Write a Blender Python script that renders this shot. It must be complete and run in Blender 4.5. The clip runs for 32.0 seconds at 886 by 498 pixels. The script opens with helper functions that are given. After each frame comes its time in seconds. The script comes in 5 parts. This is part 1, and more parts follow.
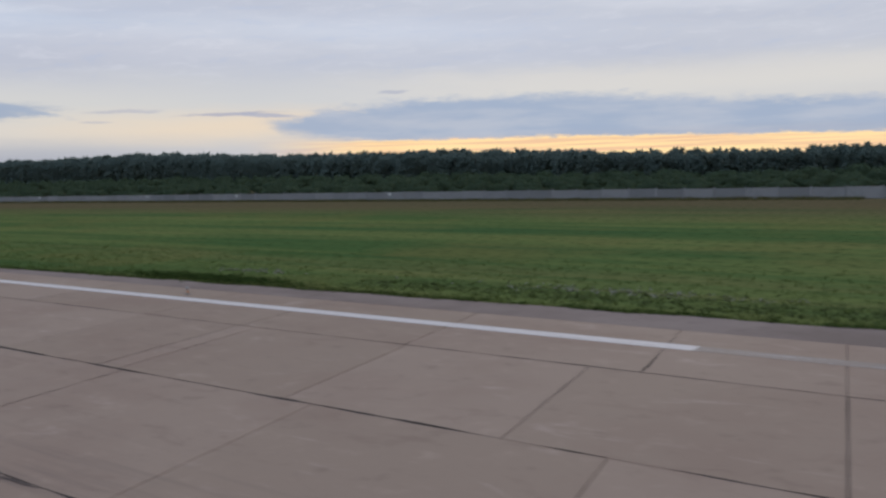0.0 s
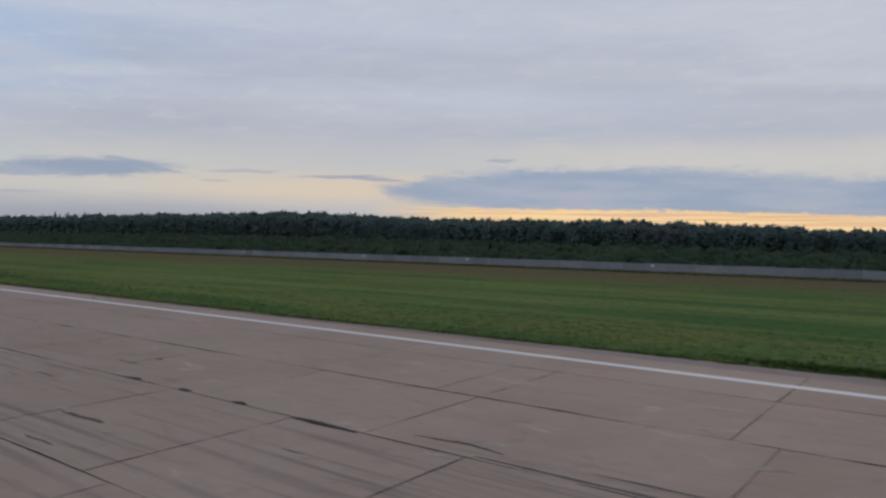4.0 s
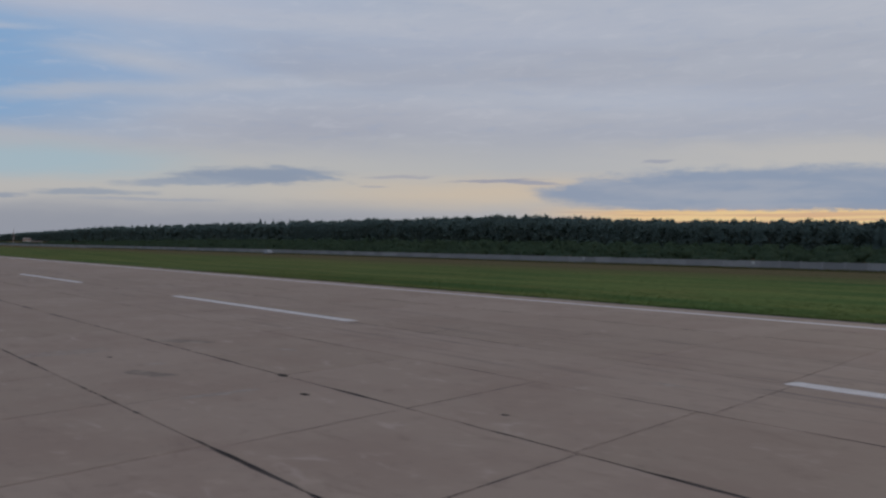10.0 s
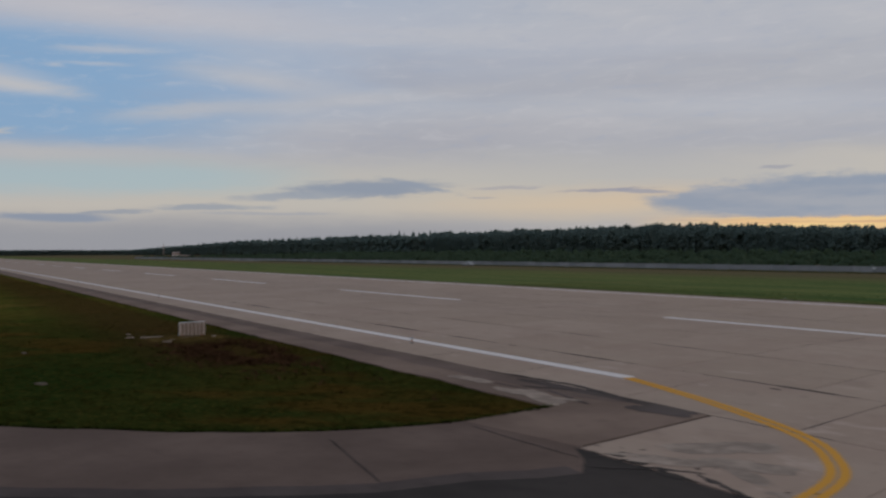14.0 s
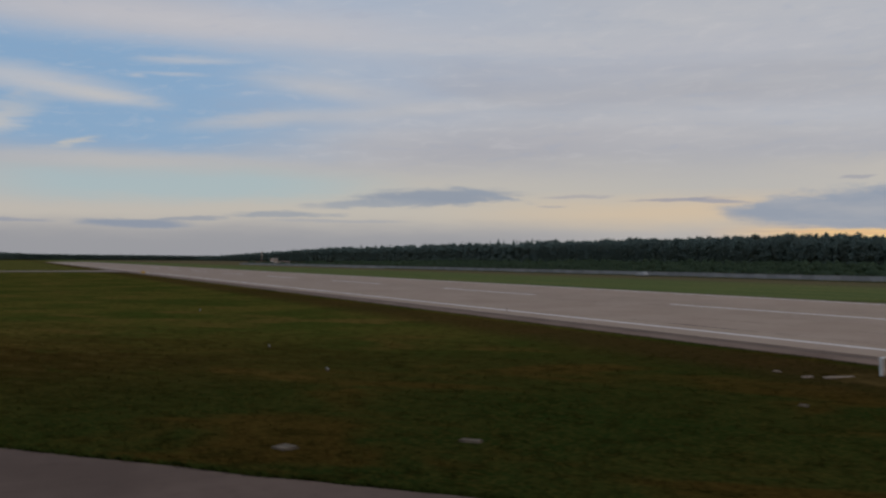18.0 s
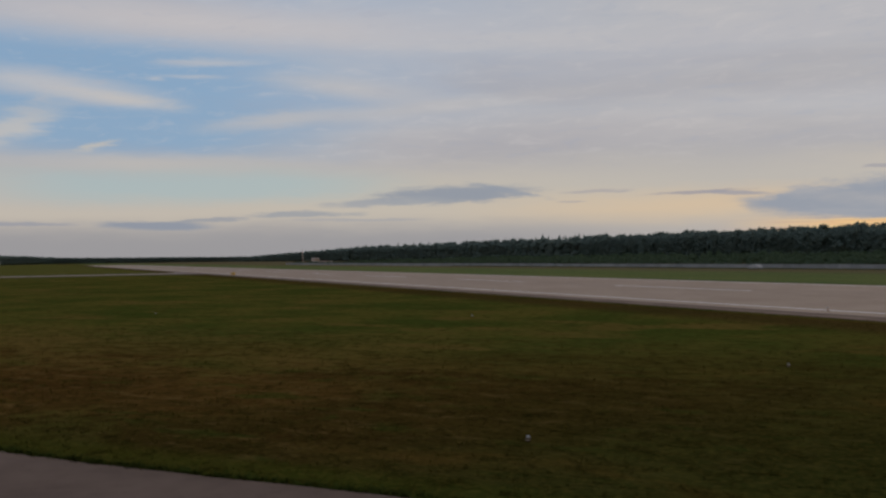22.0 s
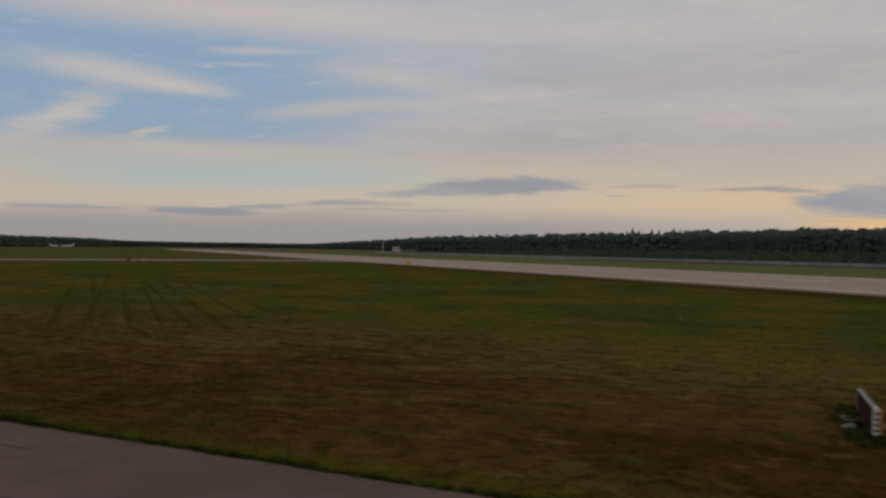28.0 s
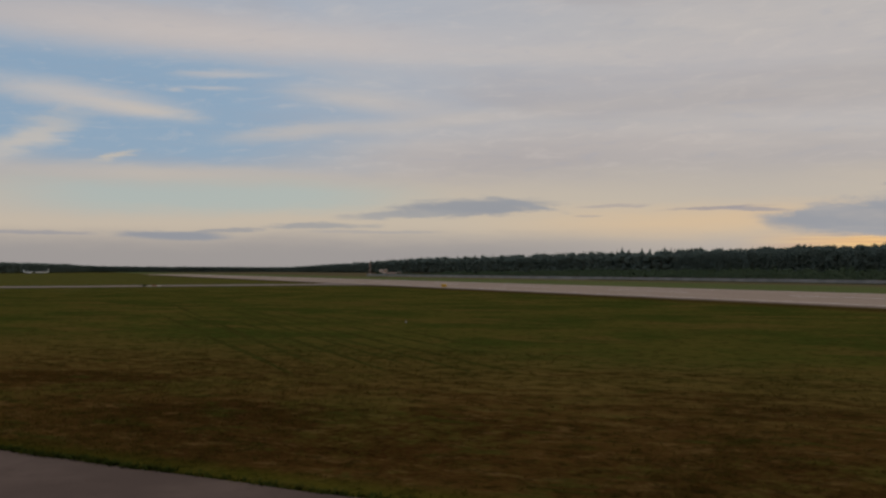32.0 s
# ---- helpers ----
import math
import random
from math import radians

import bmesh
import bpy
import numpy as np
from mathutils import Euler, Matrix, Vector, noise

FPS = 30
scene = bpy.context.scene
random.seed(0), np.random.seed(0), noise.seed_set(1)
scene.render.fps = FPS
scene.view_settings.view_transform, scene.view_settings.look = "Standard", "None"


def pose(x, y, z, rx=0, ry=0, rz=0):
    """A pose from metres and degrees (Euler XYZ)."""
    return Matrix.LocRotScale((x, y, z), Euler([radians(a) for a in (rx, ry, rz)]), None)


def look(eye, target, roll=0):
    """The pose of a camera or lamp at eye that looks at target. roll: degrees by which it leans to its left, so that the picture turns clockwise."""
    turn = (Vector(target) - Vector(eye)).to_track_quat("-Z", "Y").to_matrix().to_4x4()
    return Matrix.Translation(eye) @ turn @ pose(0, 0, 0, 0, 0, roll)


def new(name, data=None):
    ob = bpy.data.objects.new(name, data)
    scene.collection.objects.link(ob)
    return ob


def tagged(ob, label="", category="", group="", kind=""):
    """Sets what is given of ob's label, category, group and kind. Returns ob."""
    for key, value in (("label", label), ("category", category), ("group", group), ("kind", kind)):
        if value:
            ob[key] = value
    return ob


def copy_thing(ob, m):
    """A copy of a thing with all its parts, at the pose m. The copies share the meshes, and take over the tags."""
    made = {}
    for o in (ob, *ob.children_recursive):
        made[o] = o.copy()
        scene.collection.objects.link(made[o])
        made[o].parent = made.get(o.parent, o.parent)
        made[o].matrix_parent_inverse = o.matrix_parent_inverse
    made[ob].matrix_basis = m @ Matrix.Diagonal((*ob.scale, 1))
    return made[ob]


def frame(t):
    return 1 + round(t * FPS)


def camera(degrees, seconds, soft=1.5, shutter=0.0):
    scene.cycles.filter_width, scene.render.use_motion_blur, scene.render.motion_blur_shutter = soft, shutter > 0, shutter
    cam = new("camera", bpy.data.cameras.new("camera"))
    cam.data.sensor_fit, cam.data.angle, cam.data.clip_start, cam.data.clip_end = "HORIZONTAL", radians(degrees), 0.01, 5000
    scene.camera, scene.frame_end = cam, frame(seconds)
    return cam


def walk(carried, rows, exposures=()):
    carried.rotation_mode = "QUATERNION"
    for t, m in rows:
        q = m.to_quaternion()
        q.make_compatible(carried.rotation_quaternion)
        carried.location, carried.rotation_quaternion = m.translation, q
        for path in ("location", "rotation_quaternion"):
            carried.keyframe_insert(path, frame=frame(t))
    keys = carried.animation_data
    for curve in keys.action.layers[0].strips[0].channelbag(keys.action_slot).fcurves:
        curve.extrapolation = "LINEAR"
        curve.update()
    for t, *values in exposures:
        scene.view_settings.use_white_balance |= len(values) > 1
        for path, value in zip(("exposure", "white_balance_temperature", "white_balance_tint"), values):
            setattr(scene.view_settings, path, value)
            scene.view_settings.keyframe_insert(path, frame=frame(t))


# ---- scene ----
FOV = 52.24
cam = camera(FOV, 32.0, soft=2.5, shutter=0.4)
EYE = 5.0
# seconds, x, y, heading, tilt, lean
WALK = [
    (0.0, 143.52, -0.97, 36.70, -5.10, 1.79),
    (0.5, 140.35, -1.92, 38.04, -4.22, 2.56),
    (1.0, 137.09, -2.77, 38.96, -3.59, 1.38),
    (1.5, 133.93, -3.74, 40.12, -2.37, 1.94),
    (2.0, 130.79, -4.85, 41.18, -2.22, 0.54),
    (2.5, 127.65, -5.90, 41.81, -1.00, 0.45),
    (4.5, 114.98, -9.93, 43.73, -0.70, -0.81),
    (5.0, 111.61, -11.35, 45.22, -0.40, 0.44),
    (5.5, 108.26, -12.80, 46.53, -0.78, 0.15),
    (6.0, 105.00, -14.20, 47.15, -0.49, -0.16),
    (6.5, 101.62, -15.73, 47.95, 0.02, 0.65),
    (7.0, 98.06, -17.33, 48.56, 0.34, -0.19),
    (7.5, 94.56, -19.02, 48.91, 0.42, -0.30),
    (8.0, 91.09, -20.84, 49.70, 0.32, -0.18),
    (8.5, 87.60, -22.64, 50.52, 0.02, 0.30),
    (9.0, 84.15, -24.52, 51.57, -0.19, 0.18),
    (9.5, 80.64, -26.52, 51.98, -0.38, -0.13),
    (10.0, 77.17, -28.61, 53.05, -0.60, -0.17),
    (10.5, 73.68, -30.75, 53.86, -0.50, 0.01),
    (11.0, 70.15, -32.93, 55.17, -0.26, 0.15),
    (11.5, 66.63, -35.12, 56.21, -0.44, -0.21),
    (12.0, 63.13, -37.41, 56.90, -0.34, 0.04),
    (12.5, 59.65, -39.80, 57.70, -0.38, 0.15),
    (13.0, 56.14, -42.20, 58.40, -0.36, -0.14),
    (13.5, 52.60, -44.59, 59.02, -0.21, -0.34),
    (14.0, 49.08, -47.00, 59.96, 0.10, 0.40),
    (14.5, 45.62, -49.45, 60.68, -0.00, 0.18),
    (16.5, 31.60, -59.90, 62.55, 0.27, 0.19),
    (17.0, 28.25, -62.45, 62.70, 0.26, -0.39),
    (17.5, 24.96, -64.95, 63.47, 0.09, -1.17),
    (18.0, 21.84, -67.36, 64.34, 0.65, -0.20),
    (18.5, 18.88, -69.70, 64.53, 0.59, 0.24),
    (19.0, 16.03, -71.95, 64.77, 0.35, 0.01),
    (19.5, 13.17, -74.11, 65.10, 0.21, 0.02),
    (20.0, 10.48, -76.19, 65.29, 0.30, 0.83),
    (20.5, 8.01, -78.20, 65.44, 0.38, 0.88),
    (21.0, 5.67, -80.22, 65.56, 0.34, 0.78),
    (21.5, 3.39, -82.20, 65.75, 0.49, 1.15),
    (22.0, 1.16, -84.08, 65.62, 0.47, 0.82),
    (22.5, -1.04, -85.86, 65.69, 0.52, 0.41),
    (23.0, -3.22, -87.53, 65.79, 0.42, 0.66),
    (23.5, -5.24, -89.12, 65.90, 0.46, 0.42),
    (24.0, -7.17, -90.66, 65.80, 0.46, 0.15),
    (24.5, -9.06, -92.19, 65.96, 0.38, 0.10),
    (26.5, -16.37, -98.33, 66.30, 0.48, 0.09),
    (27.0, -18.20, -99.98, 66.44, 0.29, -0.00),
    (27.2, -18.97, -100.66, 66.44, 0.45, -0.00),
    (27.4, -21.27, -102.62, 66.75, 0.37, -0.09),
    (27.6, -26.33, -106.95, 67.43, 0.19, -0.28),
    (27.8, -31.41, -111.28, 68.12, 0.01, -0.47),
    (28.0, -33.71, -113.24, 68.43, -0.08, -0.56),
    (28.5, -35.52, -114.85, 68.38, -1.05, -2.68),
    (29.0, -37.33, -116.44, 67.89, -1.03, -1.64),
    (29.5, -39.14, -118.04, 67.52, -0.87, -1.18),
    (30.0, -40.95, -119.63, 66.69, 0.78, -0.35),
    (30.5, -42.76, -121.23, 66.51, 0.87, -1.36),
    (31.0, -44.57, -122.83, 66.65, 1.39, -0.83),
    (31.5, -46.39, -124.45, 66.64, 1.23, -0.29),
    (32.0, -48.21, -126.08, 66.61, 1.30, 0.12),
]
# seconds, stops, kelvin, tint
EXPOSURES = [(0.0, 0.16, 6000, 9), (1.0, -0.05, 6000, 9), (2.0, -0.02, 6030, 9), (6.0, -0.15, 5950, 9), (7.0, -0.15, 5950, 9), (8.2, -0.37, 5900, 9), (9.0, -0.37, 5900, 9), (13.0, -0.32, 6250, 9), (17.0, -0.30, 6450, 9), (19.0, -0.28, 6450, 8), (21.0, -0.28, 6650, 9), (24.0, -0.28, 6850, 10), (28.0, -0.32, 7250, 11), (32.0, -0.30, 7300, 11)]
walk(cam, [(t, pose(x, y, EYE, 90 + tilt, lean, yaw)) for t, x, y, yaw, tilt, lean in WALK], EXPOSURES)


def lin(r, g, b):
    """8-bit colour to linear."""
    return tuple(((c / 255 + 0.055) / 1.055) ** 2.4 if c > 10 else c / 255 / 12.92 for c in (r, g, b)) + (1.0,)


class Net:
    """Short calls for building node trees."""

    def __init__(self, tree):
        self.t = tree

    def n(self, kind):
        return self.t.nodes.new(kind)

    def put(self, sock, val):
        if isinstance(val, bpy.types.NodeSocket):
            self.t.links.new(val, sock)
        elif val is not None:
            sock.default_value = val

    def m(self, op, a, b=None, c=None, clamp=False):
        nd = self.n("ShaderNodeMath")
        nd.operation, nd.use_clamp = op, clamp
        for s, v in zip(nd.inputs, (a, b, c)):
            self.put(s, v)
        return nd.outputs[0]

    def add(self, a, b): return self.m("ADD", a, b)
    def sub(self, a, b): return self.m("SUBTRACT", a, b)
    def mul(self, a, b, clamp=False): return self.m("MULTIPLY", a, b, clamp=clamp)

    def step(self, v, lo, hi, a=0.0, b=1.0):
        """Smooth ramp of v from a at lo to b at hi."""
        nd = self.n("ShaderNodeMapRange")
        nd.interpolation_type = "SMOOTHSTEP"
        for s, x in zip(nd.inputs[:5], (v, lo, hi, a, b)):
            self.put(s, x)
        return nd.outputs[0]

    def xyz(self, x, y, z=0.0):
        nd = self.n("ShaderNodeCombineXYZ")
        for s, v in zip(nd.inputs, (x, y, z)):
            self.put(s, v)
        return nd.outputs[0]

    def sep(self, v):
        nd = self.n("ShaderNodeSeparateXYZ")
        self.put(nd.inputs[0], v)
        return nd.outputs

    def noise(self, vec, scale=1.0, detail=4.0, rough=0.55, warp=0.0):
        nd = self.n("ShaderNodeTexNoise")
        self.put(nd.inputs["Vector"], vec)
        nd.inputs["Scale"].default_value = scale
        nd.inputs["Detail"].default_value = detail
        nd.inputs["Roughness"].default_value = rough
        nd.inputs["Distortion"].default_value = warp
        return nd.outputs[0]

    def mix(self, f, a, b, blend="MIX"):
        nd = self.n("ShaderNodeMix")
        nd.data_type, nd.blend_type = "RGBA", blend
        self.put(nd.inputs[0], f)
        self.put(nd.inputs[6], a)
        self.put(nd.inputs[7], b)
        return nd.outputs[2]

    def ramp(self, v, stops):
        nd = self.n("ShaderNodeValToRGB")
        self.put(nd.inputs[0], v)
        el = nd.color_ramp.elements
        while len(el) < len(stops):
            el.new(0.5)
        for e, (p, c) in zip(el, stops):
            e.position, e.color = p, c
        return nd.outputs[0]


# ---- sky and light ----
SUN_AZ, SUN_EL = 22.0, 3.0
world = bpy.data.worlds.new("sky")
scene.world = world
world.use_nodes = True
world.node_tree.nodes.clear()
w = Net(world.node_tree)
dx, dy, dz = w.sep(w.n("ShaderNodeTexCoord").outputs["Generated"])
az = w.mul(w.m("ARCTAN2", w.mul(dx, -1.0), dy), 57.29578)
el = w.mul(w.m("ARCSINE", dz), 57.29578)
warp1 = w.sub(w.noise(w.xyz(w.mul(az, 0.10), w.mul(el, 0.45)), 1.0, 3.0), 0.5)
fine = w.xyz(w.mul(az, 0.40), w.mul(el, 2.2), 7.0)
warp2 = w.sub(w.noise(fine, 1.0, 5.0, 0.6), 0.5)
azw = w.add(az, w.add(w.mul(warp1, 4.0), w.mul(warp2, 2.4)))
elw = w.add(el, w.add(w.mul(warp1, 0.9), w.mul(warp2, 0.5)))
els = w.add(el, w.add(w.mul(warp1, 0.35), w.mul(warp2, 0.45)))
fibre = w.noise(w.xyz(w.mul(az, 0.34), w.add(w.mul(elw, 2.0), w.mul(az, 0.10)), 4.0), 1.0, 6.0, 0.68, 0.6)
# stratus sheet, from the horizon up
col = w.ramp(w.m("DIVIDE", w.add(elw, 1.0), 91.0), [
    (0.0, lin(176, 174, 180)), (0.022, lin(190, 186, 186)), (0.040, lin(208, 200, 190)), (0.060, lin(200, 197, 194)),
    (0.085, lin(190, 189, 194)), (0.165, lin(198, 199, 206)), (0.35, lin(186, 192, 206)), (1.0, lin(160, 172, 198))])
# bluer towards the open sky
col = w.mix(w.mul(w.mul(w.step(az, 46.0, 80.0), w.step(el, 5.5, 10.0)), 0.50), col, lin(156, 186, 222))
# warm glow low down, where the sun sets behind the cloud
glow = w.mul(w.step(w.m("ABSOLUTE", w.sub(azw, 49.0)), 2.0, 20.0, 1.0, 0.0), w.step(w.m("ABSOLUTE", w.sub(elw, 3.0)), 0.1, 1.5, 1.0, 0.0))
col = w.mix(w.mul(glow, 0.60), col, lin(238, 208, 170))
cream = w.mul(w.step(w.m("ABSOLUTE", w.sub(azw, 66.0)), 6.0, 26.0, 1.0, 0.0), w.step(w.m("ABSOLUTE", w.sub(elw, 4.2)), 0.3, 2.6, 1.0, 0.0))
col = w.mix(w.mul(cream, 0.36), col, lin(214, 205, 190))
upper = w.mul(w.step(azw, 50.0, 30.0), w.step(w.m("ABSOLUTE", w.sub(elw, 5.0)), 0.2, 1.8, 1.0, 0.0))
col = w.mix(w.mul(upper, 0.60), col, lin(220, 210, 196))
# broad soft bands in the sheet
tilted = w.xyz(w.add(w.mul(az, 0.030), 3.0), w.add(w.mul(elw, 0.22), w.mul(az, -0.012)))
band = w.noise(tilted, 1.5, 3.0, 0.5, 0.3)
high = w.step(el, 4.6, 7.0)
col = w.mix(w.mul(w.mul(w.step(band, 0.48, 0.70), high), 0.45), col, lin(176, 177, 188))
col = w.mix(w.mul(w.mul(w.step(band, 0.50, 0.32), high), 0.40), col, lin(212, 209, 211))
# open blue
sky = w.n("ShaderNodeTexSky")
sky.sky_type, sky.sun_disc = "NISHITA", False
sky.sun_elevation, sky.sun_rotation = radians(SUN_EL + 3), radians(-SUN_AZ)
blue = w.mix(0.85, w.mix(1.0, sky.outputs[0], (0.12, 0.12, 0.12, 1.0), "MULTIPLY"), lin(146, 184, 224))
hole = w.mul(w.mul(w.step(azw, 66.0, 82.0), w.step(elw, 4.9, 7.6)), w.step(elw, 14.6, 12.2))
col = w.mix(w.mul(hole, 0.92), col, blue)
cyan = w.mul(w.step(w.m("ABSOLUTE", w.sub(azw, 81.0)), 5.0, 16.0, 1.0, 0.0), w.step(w.m("ABSOLUTE", w.sub(elw, 4.5)), 0.2, 1.5, 1.0, 0.0))
col = w.mix(w.mul(cyan, 0.58), col, lin(172, 202, 212))
# dull band on the horizon
low = w.mul(w.step(azw, 46.0, 66.0), w.step(elw, 2.9, 1.0))
col = w.mix(w.mul(low, 0.84), col, lin(163, 163, 169))
# bright strip under the cloud
strip = w.mul(w.step(az, 50.0, 40.0), w.step(els, 2.3, 1.7))
streaks = w.step(w.noise(w.xyz(w.mul(az, 0.12), w.mul(el, 5.0)), 1.0, 3.0), 0.42, 0.62)
col = w.mix(strip, col, w.mix(w.mul(streaks, 0.8), lin(255, 216, 156), lin(232, 184, 146)))


def stroke(col, a0, e0, ha, he, tilt, colour, k, ragged=0.5, edge=(1.5, 0.0)):
    """A soft wisp: its middle, half length and half width in degrees, and its lean."""
    c, s = math.cos(radians(tilt)), math.sin(radians(tilt))
    a, e = w.sub(azw, a0), w.sub(els, e0)
    u = w.m("DIVIDE", w.add(w.mul(a, -c), w.mul(e, s)), ha)
    v = w.m("DIVIDE", w.add(w.mul(a, s), w.mul(e, c)), he)
    d = w.add(w.m("SQRT", w.add(w.mul(u, u), w.mul(v, v))), w.mul(w.sub(fibre, 0.5), ragged))
    return w.mix(w.mul(w.step(d, *edge), k), col, colour)


WISP = lin(208, 207, 211)
for a0, e0, ha, he, tilt, colour, k, ragged in (
        (88.6, 10.2, 6.0, 0.85, -6, WISP, 0.80, 1.1), (85.0, 9.6, 3.2, 0.42, -5, lin(214, 209, 206), 0.7, 0.9),
        (91.4, 7.5, 3.0, 0.9, 30, lin(207, 206, 206), 0.85, 1.2), (87.0, 6.85, 1.0, 0.28, 20, lin(216, 208, 196), 0.7, 0.8),
        (80.2, 11.95, 3.2, 0.28, 2, WISP, 0.6, 1.0), (81.0, 11.1, 2.0, 0.16, 0, WISP, 0.5, 1.0), (83.2, 10.9, 0.7, 0.16, 0, WISP, 0.55, 0.8),
        (80.0, 14.2, 18.0, 1.5, -1, lin(208, 205, 210), 0.9, 0.7), (71.5, 10.6, 5.0, 0.7, -6, lin(210, 206, 206), 0.6, 0.8),
        (67.0, 9.3, 12.5, 0.55, 5, lin(206, 203, 204), 0.5, 0.8), (76.0, 8.6, 4.5, 0.5, 8, lin(204, 202, 204), 0.55, 0.8),
        (84.0, 5.9, 9.0, 0.6, 0, lin(212, 205, 198), 0.55, 0.7), (60.0, 7.2, 12.0, 1.3, 3, lin(182, 181, 189), 0.55, 0.5),
        (40.0, 8.6, 16.0, 1.1, -2, lin(206, 208, 216), 0.5, 0.6), (34.0, 6.8, 16.0, 0.8, 0, lin(190, 191, 200), 0.45, 0.6),
        (50.0, 12.5, 14.0, 1.5, 3, lin(188, 192, 206), 0.4, 0.5)):
    col = stroke(col, a0, e0, ha, he, tilt, colour, k, ragged)

# faint cirrus grain
col = w.mix(w.mul(w.mul(w.step(fibre, 0.50, 0.72), high), 0.22), col, lin(222, 218, 220))
col = w.mix(w.mul(w.mul(w.step(fibre, 0.48, 0.28), high), 0.22), col, lin(166, 178, 202))
# the long cloud bank
top = w.n("ShaderNodeFloatCurve")
w.put(top.inputs["Value"], w.m("DIVIDE", azw, 60.0, clamp=True))
for (p, q) in ((0.0, 0.60), (0.21, 0.685), (0.31, 0.74), (0.505, 0.88), (0.66, 0.85), (0.73, 0.78), (0.79, 0.63), (1.0, 0.62)):
    top.mapping.curves[0].points.new(p, q)
top.mapping.update()
bottom = w.n("ShaderNodeFloatCurve")
w.put(bottom.inputs["Value"], w.m("DIVIDE", azw, 60.0, clamp=True))
for (p, q) in ((0.0, 0.22), (0.21, 0.275), (0.48, 0.355), (0.70, 0.385), (0.755, 0.44), (0.79, 0.615), (1.0, 0.62)):
    bottom.mapping.curves[0].points.new(p, q)
bottom.mapping.update()
above = w.sub(els, w.mul(top.outputs[0], 5.0))
under = w.sub(els, w.mul(bottom.outputs[0], 5.0))
rough = w.add(w.mul(w.sub(fibre, 0.5), 0.9), w.mul(w.sub(w.noise(w.xyz(w.mul(az, 0.9), w.mul(el, 3.0), 11.0), 1.0, 5.0, 0.65), 0.5), 0.9))
body = w.mul(w.step(w.add(above, rough), 0.30, -0.45), w.step(w.add(under, w.mul(rough, 0.6)), w.step(azw, 40.0, 46.0, -0.10, -0.35), w.step(azw, 40.0, 46.0, 0.14, 0.7)))
body = w.mul(body, w.mul(w.step(azw, 48.6, 46.8), w.step(az, -60.0, -30.0)))
shade = w.mix(w.step(w.noise(w.xyz(w.mul(az, 0.16), w.mul(el, 0.9), 2.0), 1.0, 4.0), 0.35, 0.68), lin(156, 167, 185), lin(176, 180, 190))
col = w.mix(w.mul(body, 0.92), col, shade)
for a0, e0, ha, he, tilt, c, k, ragged in (
        (64.8, 3.92, 5.2, 0.62, 2, lin(158, 166, 180), 0.95, 1.0), (63.8, 3.80, 3.6, 0.42, 0, lin(158, 166, 180), 0.7, 1.0), (68.8, 3.45, 4.2, 0.26, 3, lin(168, 174, 184), 0.8, 0.9), (61.4, 4.1, 2.4, 0.22, -12, lin(160, 168, 182), 0.8, 0.9),
        (74.4, 2.72, 3.4, 0.22, 1, lin(164, 170, 180), 0.8, 0.9), (80.0, 2.42, 3.0, 0.12, 2, lin(160, 166, 178), 0.75, 0.9), (83.4, 2.12, 3.6, 0.30, -1, lin(152, 161, 178), 0.92, 0.5),
        (91.0, 2.2, 3.4, 0.14, 0, lin(160, 164, 178), 0.75, 0.9), (70.5, 2.35, 4.5, 0.10, 0, lin(174, 176, 184), 0.6, 0.9), (50.0, 3.72, 3.6, 0.12, 1, lin(172, 168, 176), 0.85, 1.0),
        (47.5, 3.60, 2.4, 0.16, -4, lin(168, 168, 180), 0.8, 1.0), (56.3, 3.95, 2.2, 0.12, 2, lin(182, 178, 182), 0.7, 1.0), (39.5, 4.85, 1.4, 0.09, 0, lin(172, 172, 182), 0.7, 0.8),
        (57.5, 3.35, 0.9, 0.08, 0, lin(180, 176, 180), 0.6, 0.8)):
    col = stroke(col, a0, e0, ha, he, tilt, c, k, ragged * 1.3, (1.22, 0.45))
col = w.mix(w.step(el, -0.4, -1.5), col, lin(60, 62, 50))
back = w.n("ShaderNodeBackground")
w.put(back.inputs[0], col)
back.inputs[1].default_value = 1.0
w.t.links.new(back.outputs[0], w.n("ShaderNodeOutputWorld").inputs[0])

sun = new("sun", bpy.data.lights.new("sun", "SUN"))
sun.data.energy, sun.data.angle, sun.data.color = 0.5, radians(14), (1.0, 0.80, 0.58)
a, e = radians(SUN_AZ), radians(SUN_EL + 3)
sun.matrix_world = look((0, 0, 60), (math.sin(a) * math.cos(e), -math.cos(a) * math.cos(e), 60 - math.sin(e)))


# ---- materials ----
def material(name, rough=0.8, spec=0.3, metal=0.0):
    mat = bpy.data.materials.new(name)
    mat.use_nodes = True
    net = Net(mat.node_tree)
    bsdf = mat.node_tree.nodes["Principled BSDF"]
    bsdf.inputs["Roughness"].default_value = rough
    bsdf.inputs["Specular IOR Level"].default_value = spec
    bsdf.inputs["Metallic"].default_value = metal
    return mat, net, bsdf


def bump(net, bsdf, height, strength=0.3, dist=0.02):
    nd = net.n("ShaderNodeBump")
    nd.inputs["Strength"].default_value = strength
    nd.inputs["Distance"].default_value = dist
    net.put(nd.inputs["Height"], height)
    net.put(bsdf.inputs["Normal"], nd.outputs[0])


